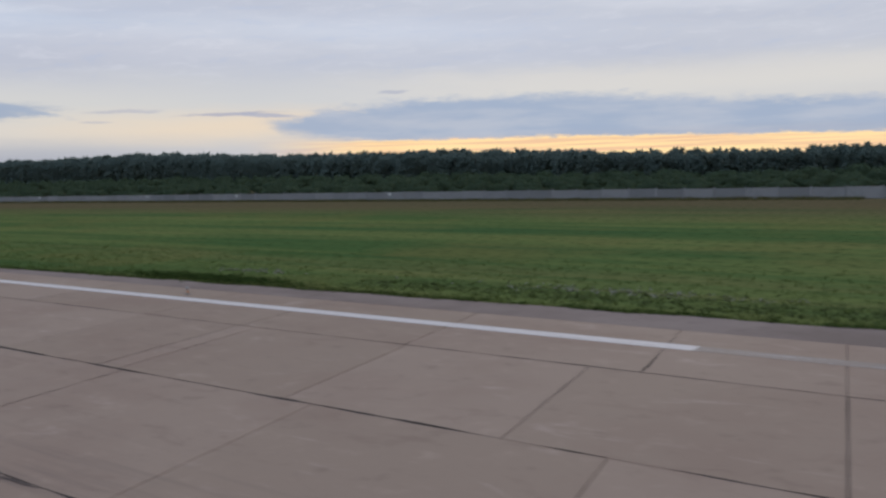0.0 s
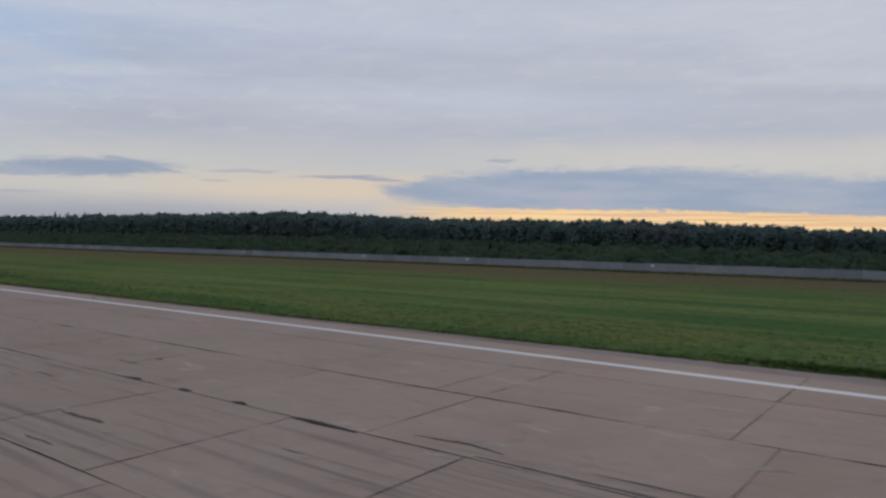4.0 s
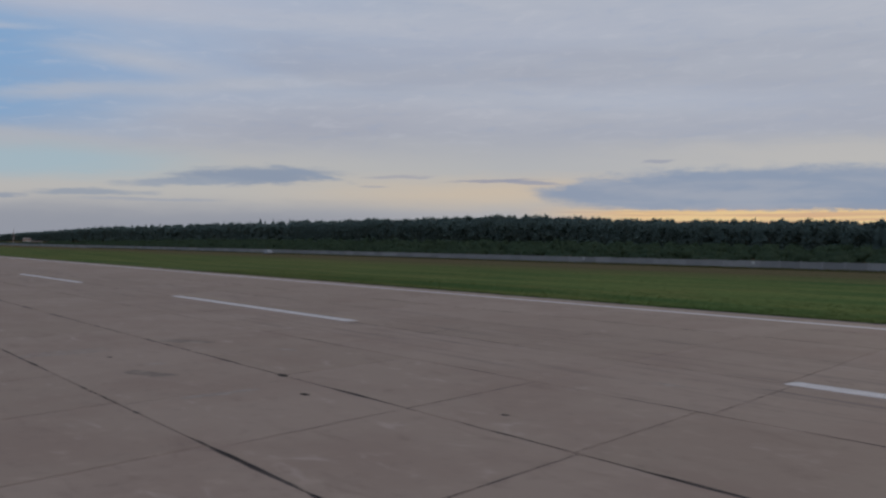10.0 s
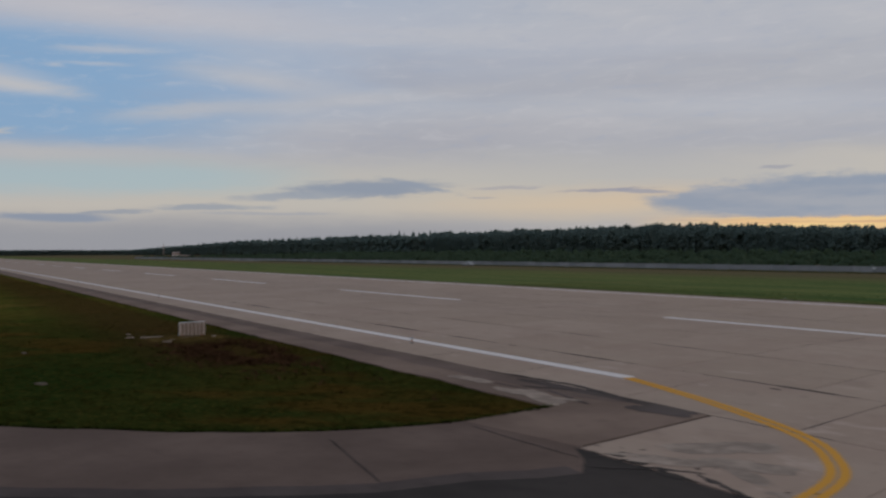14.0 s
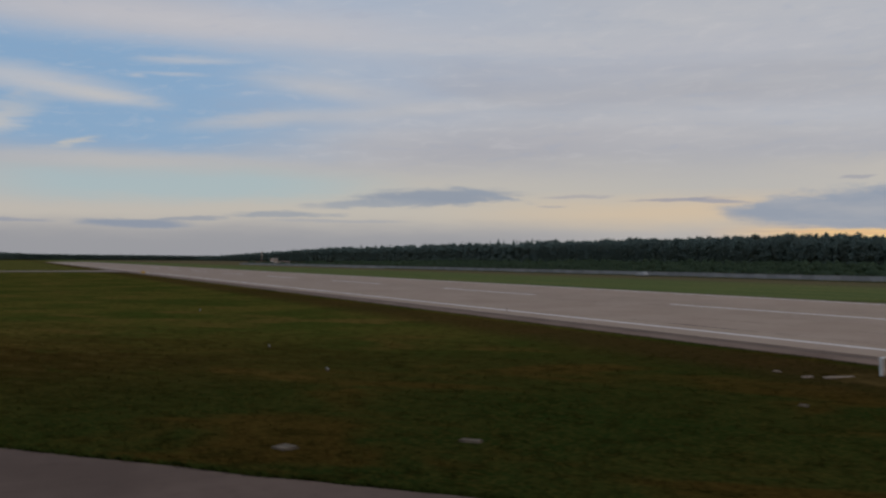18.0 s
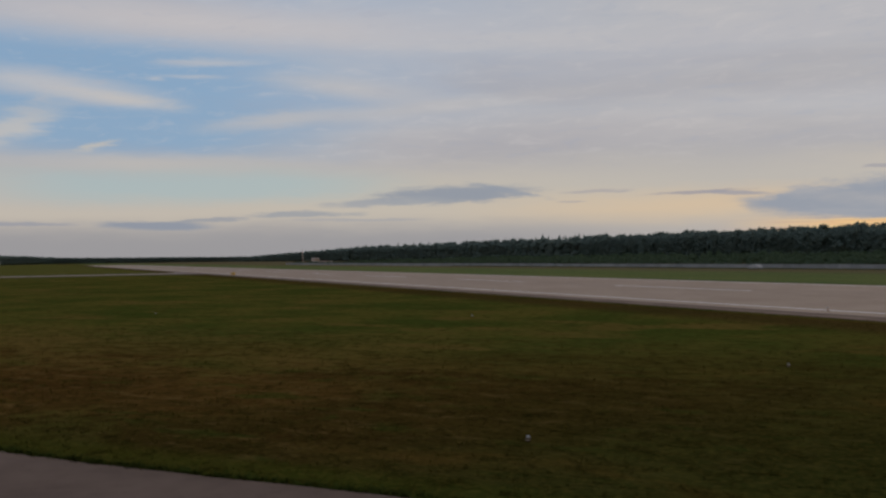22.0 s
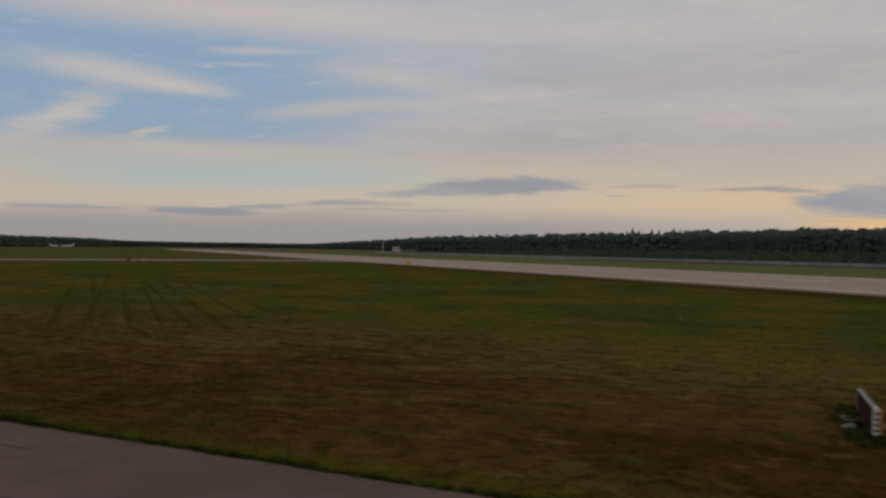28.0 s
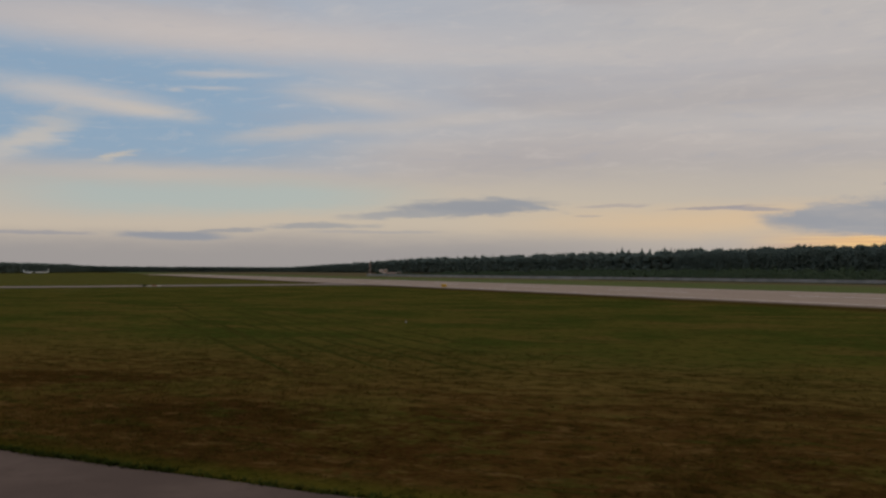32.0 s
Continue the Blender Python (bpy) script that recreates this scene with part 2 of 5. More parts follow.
def see_through(net, bsdf, colour, k):
    """Thin leaves and blades let part of the light through."""
    thru = net.n("ShaderNodeBsdfTranslucent")
    net.put(thru.inputs[0], colour)
    both = net.n("ShaderNodeMixShader")
    both.inputs[0].default_value = k
    net.t.links.new(bsdf.outputs[0], both.inputs[1])
    net.t.links.new(thru.outputs[0], both.inputs[2])
    net.t.links.new(both.outputs[0], net.t.nodes["Material Output"].inputs[0])


def plain(name, colour, rough=0.6, spec=0.3, metal=0.0, vary=0.25, scale=3.0):
    """A painted or metal surface with some dirt."""
    mat, net, bsdf = material(name, rough, spec, metal)
    tc = net.n("ShaderNodeTexCoord").outputs["Object"]
    n1 = net.noise(tc, scale, 5.0, 0.65)
    dark = tuple(c * (1 - vary) for c in colour[:3]) + (1.0,)
    net.put(bsdf.inputs["Base Color"], net.mix(net.step(n1, 0.35, 0.7), dark, colour))
    return mat


def place(net):
    return net.n("ShaderNodeNewGeometry").outputs["Position"]


def random_of(net, island):
    if island:
        return net.n("ShaderNodeNewGeometry").outputs["Random Per Island"]
    return net.n("ShaderNodeObjectInfo").outputs["Random"]


def concrete(name, island):
    """Old runway concrete: warm grey, patchy, with tyre rubber along the middle."""
    mat, net, bsdf = material(name, 0.9, 0.08)
    pos = place(net)
    x, y, z = net.sep(pos)
    rnd = random_of(net, island)
    big = net.noise(pos, 0.16, 4.0, 0.6)
    mid = net.noise(pos, 1.1, 6.0, 0.7)
    grit = net.noise(pos, 22.0, 3.0, 0.7)
    c = net.mix(net.step(rnd, 0.0, 1.0), (0.355, 0.257, 0.187, 1), (0.387, 0.281, 0.208, 1))
    c = net.mix(net.mul(net.step(big, 0.42, 0.68), 0.45), c, (0.300, 0.201, 0.148, 1))
    c = net.mix(net.mul(net.step(mid, 0.52, 0.75), 0.45), c, (0.494, 0.364, 0.275, 1))
    c = net.mix(net.mul(net.step(mid, 0.46, 0.28), 0.45), c, (0.214, 0.146, 0.108, 1))
    c = net.mix(net.mul(net.step(grit, 0.5, 0.75), 0.18), c, (0.180, 0.150, 0.132, 1))
    worn = net.noise(net.xyz(net.mul(x, 0.35), net.mul(y, 0.9), 3.0), 1.0, 5.0, 0.7, 0.8)
    c = net.mix(net.mul(net.step(worn, 0.58, 0.72), 0.5), c, (0.528, 0.396, 0.315, 1))
    c = net.mix(net.mul(net.step(worn, 0.44, 0.30), 0.35), c, (0.225, 0.150, 0.113, 1))
    streak = net.noise(net.xyz(net.mul(x, 0.09), net.mul(y, 2.1), 0.0), 1.0, 4.0, 0.6)
    lane = net.step(net.m("ABSOLUTE", net.sub(y, 1.0)), 9.5, 4.0)
    c = net.mix(net.mul(net.mul(net.step(streak, 0.50, 0.72), lane), 0.55), c, (0.135, 0.107, 0.096, 1))
    net.put(bsdf.inputs["Base Color"], c)
    net.put(bsdf.inputs["Roughness"], net.step(mid, 0.3, 0.7, 0.78, 0.95))
    bump(net, bsdf, net.add(net.mul(grit, 0.4), mid), 0.25, 0.01)
    return mat


SLAB = concrete("slab_concrete", False)
SLABS = concrete("slab_concrete_far", True)


def asphalt(name, base, light):
    mat, net, bsdf = material(name, 0.95, 0.04)
    pos = place(net)
    big = net.noise(pos, 0.22, 5.0, 0.6)
    mid = net.noise(pos, 1.8, 6.0, 0.7)
    grit = net.noise(pos, 45.0, 2.0, 0.7)
    c = net.mix(net.step(big, 0.35, 0.68), base, light)
    c = net.mix(net.mul(net.step(mid, 0.5, 0.78), 0.4), c, tuple(v * 0.6 for v in base[:3]) + (1,))
    c = net.mix(net.mul(net.step(grit, 0.55, 0.8), 0.3), c, tuple(v * 1.5 for v in light[:3]) + (1,))
    net.put(bsdf.inputs["Base Color"], c)
    bump(net, bsdf, grit, 0.3, 0.006)
    return mat


ASPHALT = asphalt("shoulder_asphalt", (0.165, 0.112, 0.084, 1), (0.232, 0.160, 0.120, 1))
PALE_ASPHALT = asphalt("pale_shoulder_asphalt", (0.225, 0.170, 0.140, 1), (0.300, 0.232, 0.195, 1))
DARK_ASPHALT = asphalt("fresh_asphalt", (0.036, 0.030, 0.026, 1), (0.060, 0.049, 0.042, 1))
BAND_ASPHALT = asphalt("taxiway_asphalt", (0.118, 0.080, 0.062, 1), (0.166, 0.114, 0.088, 1))
TAR = asphalt("joint_tar", (0.034, 0.028, 0.025, 1), (0.085, 0.068, 0.060, 1))


def paint(name, colour, under, wear):
    """Road paint, worn through to the slab in places."""
    mat, net, bsdf = material(name, 0.75, 0.12)
    pos = place(net)
    x, y, z = net.sep(pos)
    rub = net.noise(net.xyz(net.mul(x, 0.5), net.mul(y, 7.0)), 1.0, 5.0, 0.7)
    chip = net.noise(pos, 9.0, 5.0, 0.75)
    k = net.add(net.mul(rub, 0.6), net.mul(chip, 0.4))
    net.put(bsdf.inputs["Base Color"], net.mix(net.step(k, wear, wear + 0.14), colour, under))
    return mat


OLD_ASPHALT = asphalt("old_asphalt", (0.070, 0.053, 0.046, 1), (0.115, 0.088, 0.076, 1))
WHITE_PAINT = paint("white_paint", (0.717, 0.636, 0.577, 1), (0.40, 0.33, 0.28, 1), 0.52)
WORN_PAINT = paint("worn_white_paint", (0.44, 0.38, 0.34, 1), (0.33, 0.26, 0.21, 1), 0.38)
YELLOW_PAINT = paint("yellow_paint", (0.62, 0.28, 0.020, 1), (0.30, 0.20, 0.12, 1), 0.58)
INNER_ASPHALT = asphalt("inner_shoulder_asphalt", (0.128, 0.089, 0.070, 1), (0.178, 0.125, 0.099, 1))
RUBBER = plain("rubber_streak", (0.170, 0.128, 0.106, 1), 0.9, 0.05, vary=0.35, scale=1.5)
PATCH = plain("pale_patch", (0.44, 0.35, 0.28, 1), 0.9, 0.04, vary=0.35, scale=2.5)

# taxiway edge: a point on it and its direction, for the wear of the grass beside it
TX, TY, TDX, TDY = -0.7, -63.4, -0.762, -0.648


def grassland(name, blade):
    """Meadow: lush beyond the runway, thin, dry and dark by the taxiway."""
    mat, net, bsdf = material(name, 1.0, 0.0)
    pos = place(net)
    x, y, z = net.sep(pos)
    strip = net.noise(net.xyz(net.mul(x, 0.016), net.mul(y, 0.17)), 1.0, 5.0, 0.6, 0.5)
    patch = net.noise(pos, 0.075, 5.0, 0.6)
    # distance from the taxiway edge, and lines that run with it
    d = net.add(net.mul(net.sub(x, TX), TDY), net.mul(net.sub(y, TY), -TDX))
    run = net.add(net.mul(x, TDX), net.mul(y, TDY))
    swath = net.noise(net.xyz(net.mul(run, 0.10), net.mul(d, 0.55)), 1.0, 5.0, 0.65, 0.6)
    tuft = net.noise(pos, 1.25, 7.0, 0.76)
    grit = net.noise(pos, 7.0, 4.0, 0.75)
    lay = net.xyz(net.mul(run, 0.55), net.mul(d, 1.0))
    clump = net.noise(lay, 0.95, 8.0, 0.78, 0.3)
    drift = net.noise(net.xyz(net.mul(run, 0.5), d, 5.0), 0.16, 5.0, 0.62, 0.5)
    # the far meadow
    lush = net.mix(net.step(strip, 0.36, 0.64), (0.084, 0.136, 0.044, 1), (0.165, 0.195, 0.062, 1))
    lush = net.mix(net.mul(net.step(patch, 0.46, 0.68), 0.65), lush, (0.175, 0.166, 0.056, 1))
    lush = net.mix(net.mul(net.step(net.add(x, net.mul(net.sub(patch, 0.5), 90.0)), 50.0, -70.0), 0.45), lush, (0.128, 0.118, 0.048, 1))
    foot = net.step(net.add(y, net.mul(net.sub(strip, 0.5), 44.0)), 66.0, 98.0)
    ray = net.noise(net.xyz(net.mul(x, 0.014), net.mul(y, 0.20), 9.0), 1.0, 6.0, 0.68, 0.4)
    lush = net.mix(net.mul(net.step(ray, 0.50, 0.68), 0.60), lush, (0.215, 0.198, 0.074, 1))
    lush = net.mix(net.mul(net.step(ray, 0.48, 0.34), 0.60), lush, (0.056, 0.116, 0.044, 1))
    lush = net.mix(net.mul(foot, 0.85), lush, (0.150, 0.104, 0.062, 1))
    lush = net.mix(net.mul(net.step(tuft, 0.52, 0.32), 0.85), lush, (0.040, 0.062, 0.018, 1))
    lush = net.mix(net.mul(net.step(grit, 0.48, 0.75), 0.25), lush, (0.15, 0.155, 0.05, 1))
    # dense dark growth in the corner by the exit
    dark = net.mix(net.step(patch, 0.38, 0.64), (0.014, 0.030, 0.0062, 1), (0.032, 0.037, 0.0080, 1))
    dark = net.mix(net.mul(net.step(drift, 0.50, 0.64), 0.70), dark, (0.072, 0.034, 0.0080, 1))
    dark = net.mix(net.mul(net.step(clump, 0.50, 0.34), 0.8), dark, (0.010, 0.010, 0.0022, 1))
    dark = net.mix(net.mul(net.step(tuft, 0.57, 0.75), 0.5), dark, (0.080, 0.056, 0.018, 1))
    # open grass: green and olive, rusty and dry near the taxiway
    green = net.mix(net.step(patch, 0.38, 0.62), (0.0440, 0.0610, 0.0105, 1), (0.0980, 0.0830, 0.0170, 1))
    green = net.mix(net.mul(net.step(drift, 0.50, 0.66), 0.75), green, (0.1450, 0.0900, 0.0240, 1))
    green = net.mix(net.mul(net.step(clump, 0.50, 0.34), 0.65), green, (0.0294, 0.0407, 0.0060, 1))
    green = net.mix(net.mul(net.step(net.add(x, net.mul(net.sub(strip, 0.5), 300.0)), -250.0, -420.0), 0.5), green, (0.135, 0.128, 0.038, 1))
    rust = net.mix(net.step(drift, 0.36, 0.62), (0.050, 0.0205, 0.0060, 1), (0.096, 0.047, 0.0130, 1))
    rust = net.mix(net.mul(net.step(clump, 0.52, 0.64), 0.85), rust, (0.158, 0.088, 0.030, 1))
    rust = net.mix(net.mul(net.step(clump, 0.47, 0.33), 0.85), rust, (0.0208, 0.0142, 0.0035, 1))
    rust = net.mix(net.mul(net.step(net.add(patch, net.mul(net.sub(tuft, 0.5), 0.5)), 0.54, 0.66), 0.7), rust, green)
    blot = net.noise(net.xyz(net.mul(run, 0.42), d, 13.0), 0.62, 6.0, 0.7, 0.4)
    rust = net.mix(net.mul(net.step(blot, 0.54, 0.66), 0.75), rust, (0.040, 0.052, 0.0085, 1))
    green = net.mix(net.mul(net.step(blot, 0.55, 0.68), 0.55), green, (0.0900, 0.0560, 0.0150, 1))
    green = net.mix(net.mul(net.step(blot, 0.45, 0.34), 0.55), green, (0.0380, 0.0640, 0.0095, 1))
    dry = net.step(net.add(d, net.add(net.mul(net.sub(drift, 0.5), 30.0), net.mul(net.sub(clump, 0.5), 26.0))), 33.0, 13.0)
    dry = net.mul(dry, net.step(net.add(x, net.mul(net.sub(drift, 0.5), 30.0)), 2.0, -26.0))
    bare = net.mix(dry, green, rust)
    belt = net.mul(net.step(net.m("ABSOLUTE", net.sub(net.add(d, net.mul(net.sub(drift, 0.5), 22.0)), 24.0)), 15.0, 3.0), net.step(x, -25.0, -75.0))
    bare = net.mix(net.mul(belt, net.step(clump, 0.42, 0.60, 0.10, 0.70)), bare, (0.170, 0.105, 0.030, 1))
    bare = net.mix(net.mul(net.step(net.add(d, net.mul(net.sub(tuft, 0.5), 2.0)), 2.2, 0.8), 0.7), bare, (0.0701, 0.0718, 0.0080, 1))
    open_ground = net.step(net.add(x, net.mul(net.sub(patch, 0.5), 40.0)), 4.0, -48.0)
    thin = net.mix(open_ground, dark, bare)
    verge = net.mul(net.step(net.add(y, net.mul(net.sub(clump, 0.5), 9.0)), -40.0, -34.5), net.step(net.add(y, net.mul(net.sub(tuft, 0.5), 2.5)), -30.4, -31.6))
    thin = net.mix(net.mul(net.mul(verge, net.step(x, 16.0, 4.0)), 0.75), thin, (0.056, 0.029, 0.0120, 1))
    thin = net.mix(net.mul(net.step(tuft, 0.50, 0.38), 0.62), thin, (0.014, 0.013, 0.0028, 1))
    thin = net.mix(net.mul(net.step(grit, 0.46, 0.64), 0.36), thin, (0.130, 0.090, 0.020, 1))
    c = net.mix(net.step(y, -10.0, 10.0), thin, lush)
    if blade:
        c = net.mix(0.30, c, net.mix(net.step(y, -10.0, 10.0), net.mix(open_ground, (0.050, 0.048, 0.0080, 1), (0.100, 0.084, 0.0140, 1)), (0.12, 0.16, 0.04, 1)))
    net.put(bsdf.inputs["Base Color"], c)
    if blade:
        see_through(net, bsdf, c, 0.5)
    else:
        bump(net, bsdf, net.add(tuft, net.mul(grit, 0.4)), 0.6, 0.15)
    return mat


GRASS = grassland("grass", False)
BLADES = grassland("grass_blades", True)
RIM_GRASS = plain("rim_grass", (0.045, 0.058, 0.012, 1), 1.0, 0.0, vary=0.5, scale=2.0)
TRACK_GRASS = plain("pressed_grass", (0.073, 0.069, 0.0145, 1), 1.0, 0.0, vary=0.4, scale=0.7)
RANK = plain("rank_grass", (0.064, 0.096, 0.026, 1), 1.0, 0.0, vary=0.45, scale=0.9)
DIM_GRASS = plain("dim_grass", (0.034, 0.050, 0.014, 1), 1.0, 0.0, vary=0.4, scale=1.0)
BROWN = plain("withered_grass", (0.088, 0.044, 0.022, 1), 1.0, 0.0, vary=0.5, scale=1.1)
WEEDS = plain("rank_weeds", (0.105, 0.128, 0.048, 1), 1.0, 0.0, vary=0.4, scale=0.7)
FLOWERS = plain("white_flowers", (0.30, 0.29, 0.22, 1), 0.9, 0.05, vary=0.2)


def leafage(name, a, b, c3):
    mat, net, bsdf = material(name, 0.9, 0.05)
    rnd = net.n("ShaderNodeNewGeometry").outputs["Random Per Island"]
    n1 = net.noise(place(net), 0.06, 3.0)
    c = net.ramp(rnd, [(0.0, a), (0.55, b), (1.0, c3)])
    c = net.mix(net.mul(net.step(n1, 0.4, 0.65), 0.5), c, a)
    net.put(bsdf.inputs["Base Color"], c)
    see_through(net, bsdf, c, 0.55)
    return mat


# forest green lifted pale and bluish: the haze is put into the leaf colour
HAZED_LEAVES = leafage("hazed_forest_leaves", (0.146, 0.192, 0.172, 1), (0.155, 0.200, 0.174, 1), (0.164, 0.206, 0.176, 1))
BUSH_LEAVES = leafage("bush_leaves", (0.076, 0.110, 0.066, 1), (0.086, 0.122, 0.070, 1), (0.100, 0.136, 0.076, 1))
BARK = plain("bark", (0.12, 0.095, 0.07, 1), 0.9, vary=0.5, scale=4.0)
PAD = plain("stained_concrete", (0.22, 0.175, 0.13, 1), 0.95, 0.02, vary=0.5, scale=3.0)
WORN_CONCRETE = plain("worn_concrete", (0.40, 0.305, 0.235, 1), 0.95, 0.03, vary=0.4, scale=1.2)
STAIN = plain("oil_stained_concrete", (0.170, 0.128, 0.104, 1), 0.95, 0.03, vary=0.3, scale=1.5)
CONCRETE = plain("weathered_concrete", (0.33, 0.31, 0.29, 1), 0.9, 0.05, vary=0.35, scale=1.2)


def fence_panel_material():
    mat, net, bsdf = material("fence_concrete", 0.95, 0.05)
    rnd = net.n("ShaderNodeObjectInfo").outputs["Random"]
    n1 = net.noise(place(net), 1.3, 5.0, 0.7)
    c = net.mix(rnd, (0.22, 0.222, 0.225, 1), (0.31, 0.31, 0.31, 1))
    c = net.mix(net.mul(net.step(n1, 0.45, 0.75), 0.5), c, (0.20, 0.20, 0.20, 1))
    net.put(bsdf.inputs["Base Color"], c)
    return mat


FENCE = fence_panel_material()
WHITE = plain("white_enamel", (0.72, 0.72, 0.70, 1), 0.4, vary=0.2)
DULL_WHITE = plain("faded_white_wall", (0.66, 0.58, 0.52, 1), 0.8, vary=0.3, scale=0.4)
DULL_PAINT = plain("greyed_white_enamel", (0.40, 0.40, 0.40, 1), 0.5, vary=0.2)
DULL_RED = plain("faded_red_wall", (0.44, 0.23, 0.17, 1), 0.8, vary=0.3, scale=0.4)
SIGN_BACK = plain("faded_white_panel", (0.76, 0.68, 0.60, 1), 0.8, 0.1, vary=0.25)
RUST = plain("rusty_rib", (0.46, 0.24, 0.13, 1), 0.7, vary=0.4, scale=9.0)
PINK_RIB = plain("faded_pink_rib", (0.70, 0.56, 0.46, 1), 0.7, vary=0.35, scale=6.0)
SIGN_FACE = plain("dark_red_sign_face", (0.060, 0.020, 0.017, 1), 0.95, 0.03, vary=0.3)
# darker copy of SIGN_BACK, with the shade between the ribs painted in
SHADED_BACK = plain("shaded_sign_panel", (0.36, 0.27, 0.215, 1), 0.85, 0.05, vary=0.25)
BLACK = plain("black_enamel", (0.025, 0.025, 0.025, 1), 0.5)
ORANGE = plain("orange_enamel", (0.56, 0.22, 0.06, 1), 0.5, vary=0.3)
YELLOW = plain("yellow_enamel", (0.70, 0.40, 0.05, 1), 0.5, vary=0.2)
GREY_METAL = plain("grey_metal", (0.35, 0.35, 0.36, 1), 0.45, 0.5, 0.6)
GLASS = plain("dark_glass", (0.03, 0.035, 0.045, 1), 0.1, 0.6)
TYRE = plain("tyre", (0.03, 0.03, 0.03, 1), 0.85)


# ---- mesh helpers ----
def mesh_of(name, verts, faces, *mats, smooth=False):
    me = bpy.data.meshes.new(name)
    me.from_pydata([tuple(v) for v in verts], [], [tuple(f) for f in faces])
    for mt in mats:
        me.materials.append(mt)
    if smooth:
        me.shade_smooth()
    me.update()
    return me


def part(name, me, parent=None, label="", at=None):
    """Links a mesh as one object, under a thing or a part where one is given."""
    ob = new(name, me)
    if parent is not None:
        ob.parent = parent
    if at is not None:
        ob.matrix_basis = at
    if label:
        ob["label"] = label
    return ob


def bm_mesh(name, bm, *mats, smooth=False):
    me = bpy.data.meshes.new(name)
    bm.to_mesh(me)
    bm.free()
    for mt in mats:
        me.materials.append(mt)
    if smooth:
        me.shade_smooth()
    return me


def box(name, size, mat, bevel=0.01, centre=(0, 0, 0)):
    bm = bmesh.new()
    bmesh.ops.create_cube(bm, size=1.0)
    bmesh.ops.scale(bm, vec=size, verts=bm.verts)
    if bevel:
        bmesh.ops.bevel(bm, geom=bm.edges[:], offset=min(bevel, min(size) * 0.3), segments=1, affect="EDGES")
    bmesh.ops.translate(bm, vec=centre, verts=bm.verts)
    return bm_mesh(name, bm, mat)


def rod(name, r1, r2, height, mat, sides=12, base=(0, 0, 0)):
    bm = bmesh.new()
    bmesh.ops.create_cone(bm, cap_ends=True, segments=sides, radius1=r1, radius2=r2, depth=height)
    bmesh.ops.translate(bm, vec=(base[0], base[1], base[2] + height / 2), verts=bm.verts)
    return bm_mesh(name, bm, mat, smooth=False)


def empty(name, m, **tags):
    ob = new(name)
    ob.matrix_basis = m
    return tagged(ob, **tags)


def sheet(name, outline, z, mat, thick=0.0, parent=None, label=""):
    """A flat sheet with a given outline, with an edge of its own where it is thick."""
    n = len(outline)
    verts = [(x, y, z) for x, y in outline]
    faces = [list(range(n))]
    if thick:
        verts += [(x, y, z - thick) for x, y in outline]
        faces += [[i, i + n, (i + 1) % n + n, (i + 1) % n] for i in range(n)]
    return part(name, mesh_of(name, verts, faces, mat), parent, label)


def ribbon(name, line, width, z, mat, parent=None, label=""):
    """A flat strip along a line."""
    verts, faces = [], []
    for i, (x, y) in enumerate(line):
        x0, y0 = line[max(i - 1, 0)]
        x1, y1 = line[min(i + 1, len(line) - 1)]
        l = math.hypot(x1 - x0, y1 - y0)
        nx, ny = -(y1 - y0) / l * width / 2, (x1 - x0) / l * width / 2
        verts += [(x + nx, y + ny, z), (x - nx, y - ny, z)]
        if i:
            faces.append((2 * i - 2, 2 * i - 1, 2 * i + 1, 2 * i))
    return part(name, mesh_of(name, verts, faces, mat), parent, label)


def curve_through(points, step=1.0):
    """A smooth line through points."""
    out = []
    p = [Vector((*q, 0)) for q in points]
    for i in range(len(p) - 1):
        a, b, c, d = p[max(i - 1, 0)], p[i], p[i + 1], p[min(i + 2, len(p) - 1)]
        n = max(2, int((c - b).length / step))
        for k in range(n):
            u = k / n
            v = 0.5 * ((2 * b) + (c - a) * u + (2 * a - 5 * b + 4 * c - d) * u * u + (3 * b - a - 3 * c + d) * u ** 3)
            out.append((v.x, v.y))
    out.append(points[-1])
    return out


rng = np.random.default_rng(7)

# ---- ground ----
FAR = 4700.0
ring = [-FAR, -1500, -600, -300, -150, 0, 150, 300, 600, 1500, FAR]
gv = [(x, y, -0.05) for y in ring for x in ring]
n = len(ring)
gf = [(j * n + i, j * n + i + 1, (j + 1) * n + i + 1, (j + 1) * n + i) for j in range(n - 1) for i in range(n - 1)]
tagged(part("ground", mesh_of("ground", gv, gf, GRASS)), "airfield meadow of short green and dry brown grass", "ground", kind="structure")

# ---- runway ----
SKEW, LX = -0.225, 7.05
ROWS_Y = [-26.5, -20.05, -13.4, -6.87, -0.15, 6.55, 12.65, 18.8, 24.4]


def meadow_edge(x):
    """Where the meadow begins beyond the far shoulder, which widens eastward."""
    return 25.2 + 0.027 * max(0.0, x - 72.0) + 0.25 * noise.noise((x * 0.35, 3, 0)) + 0.14 * noise.noise((x * 1.7, 5, 0))


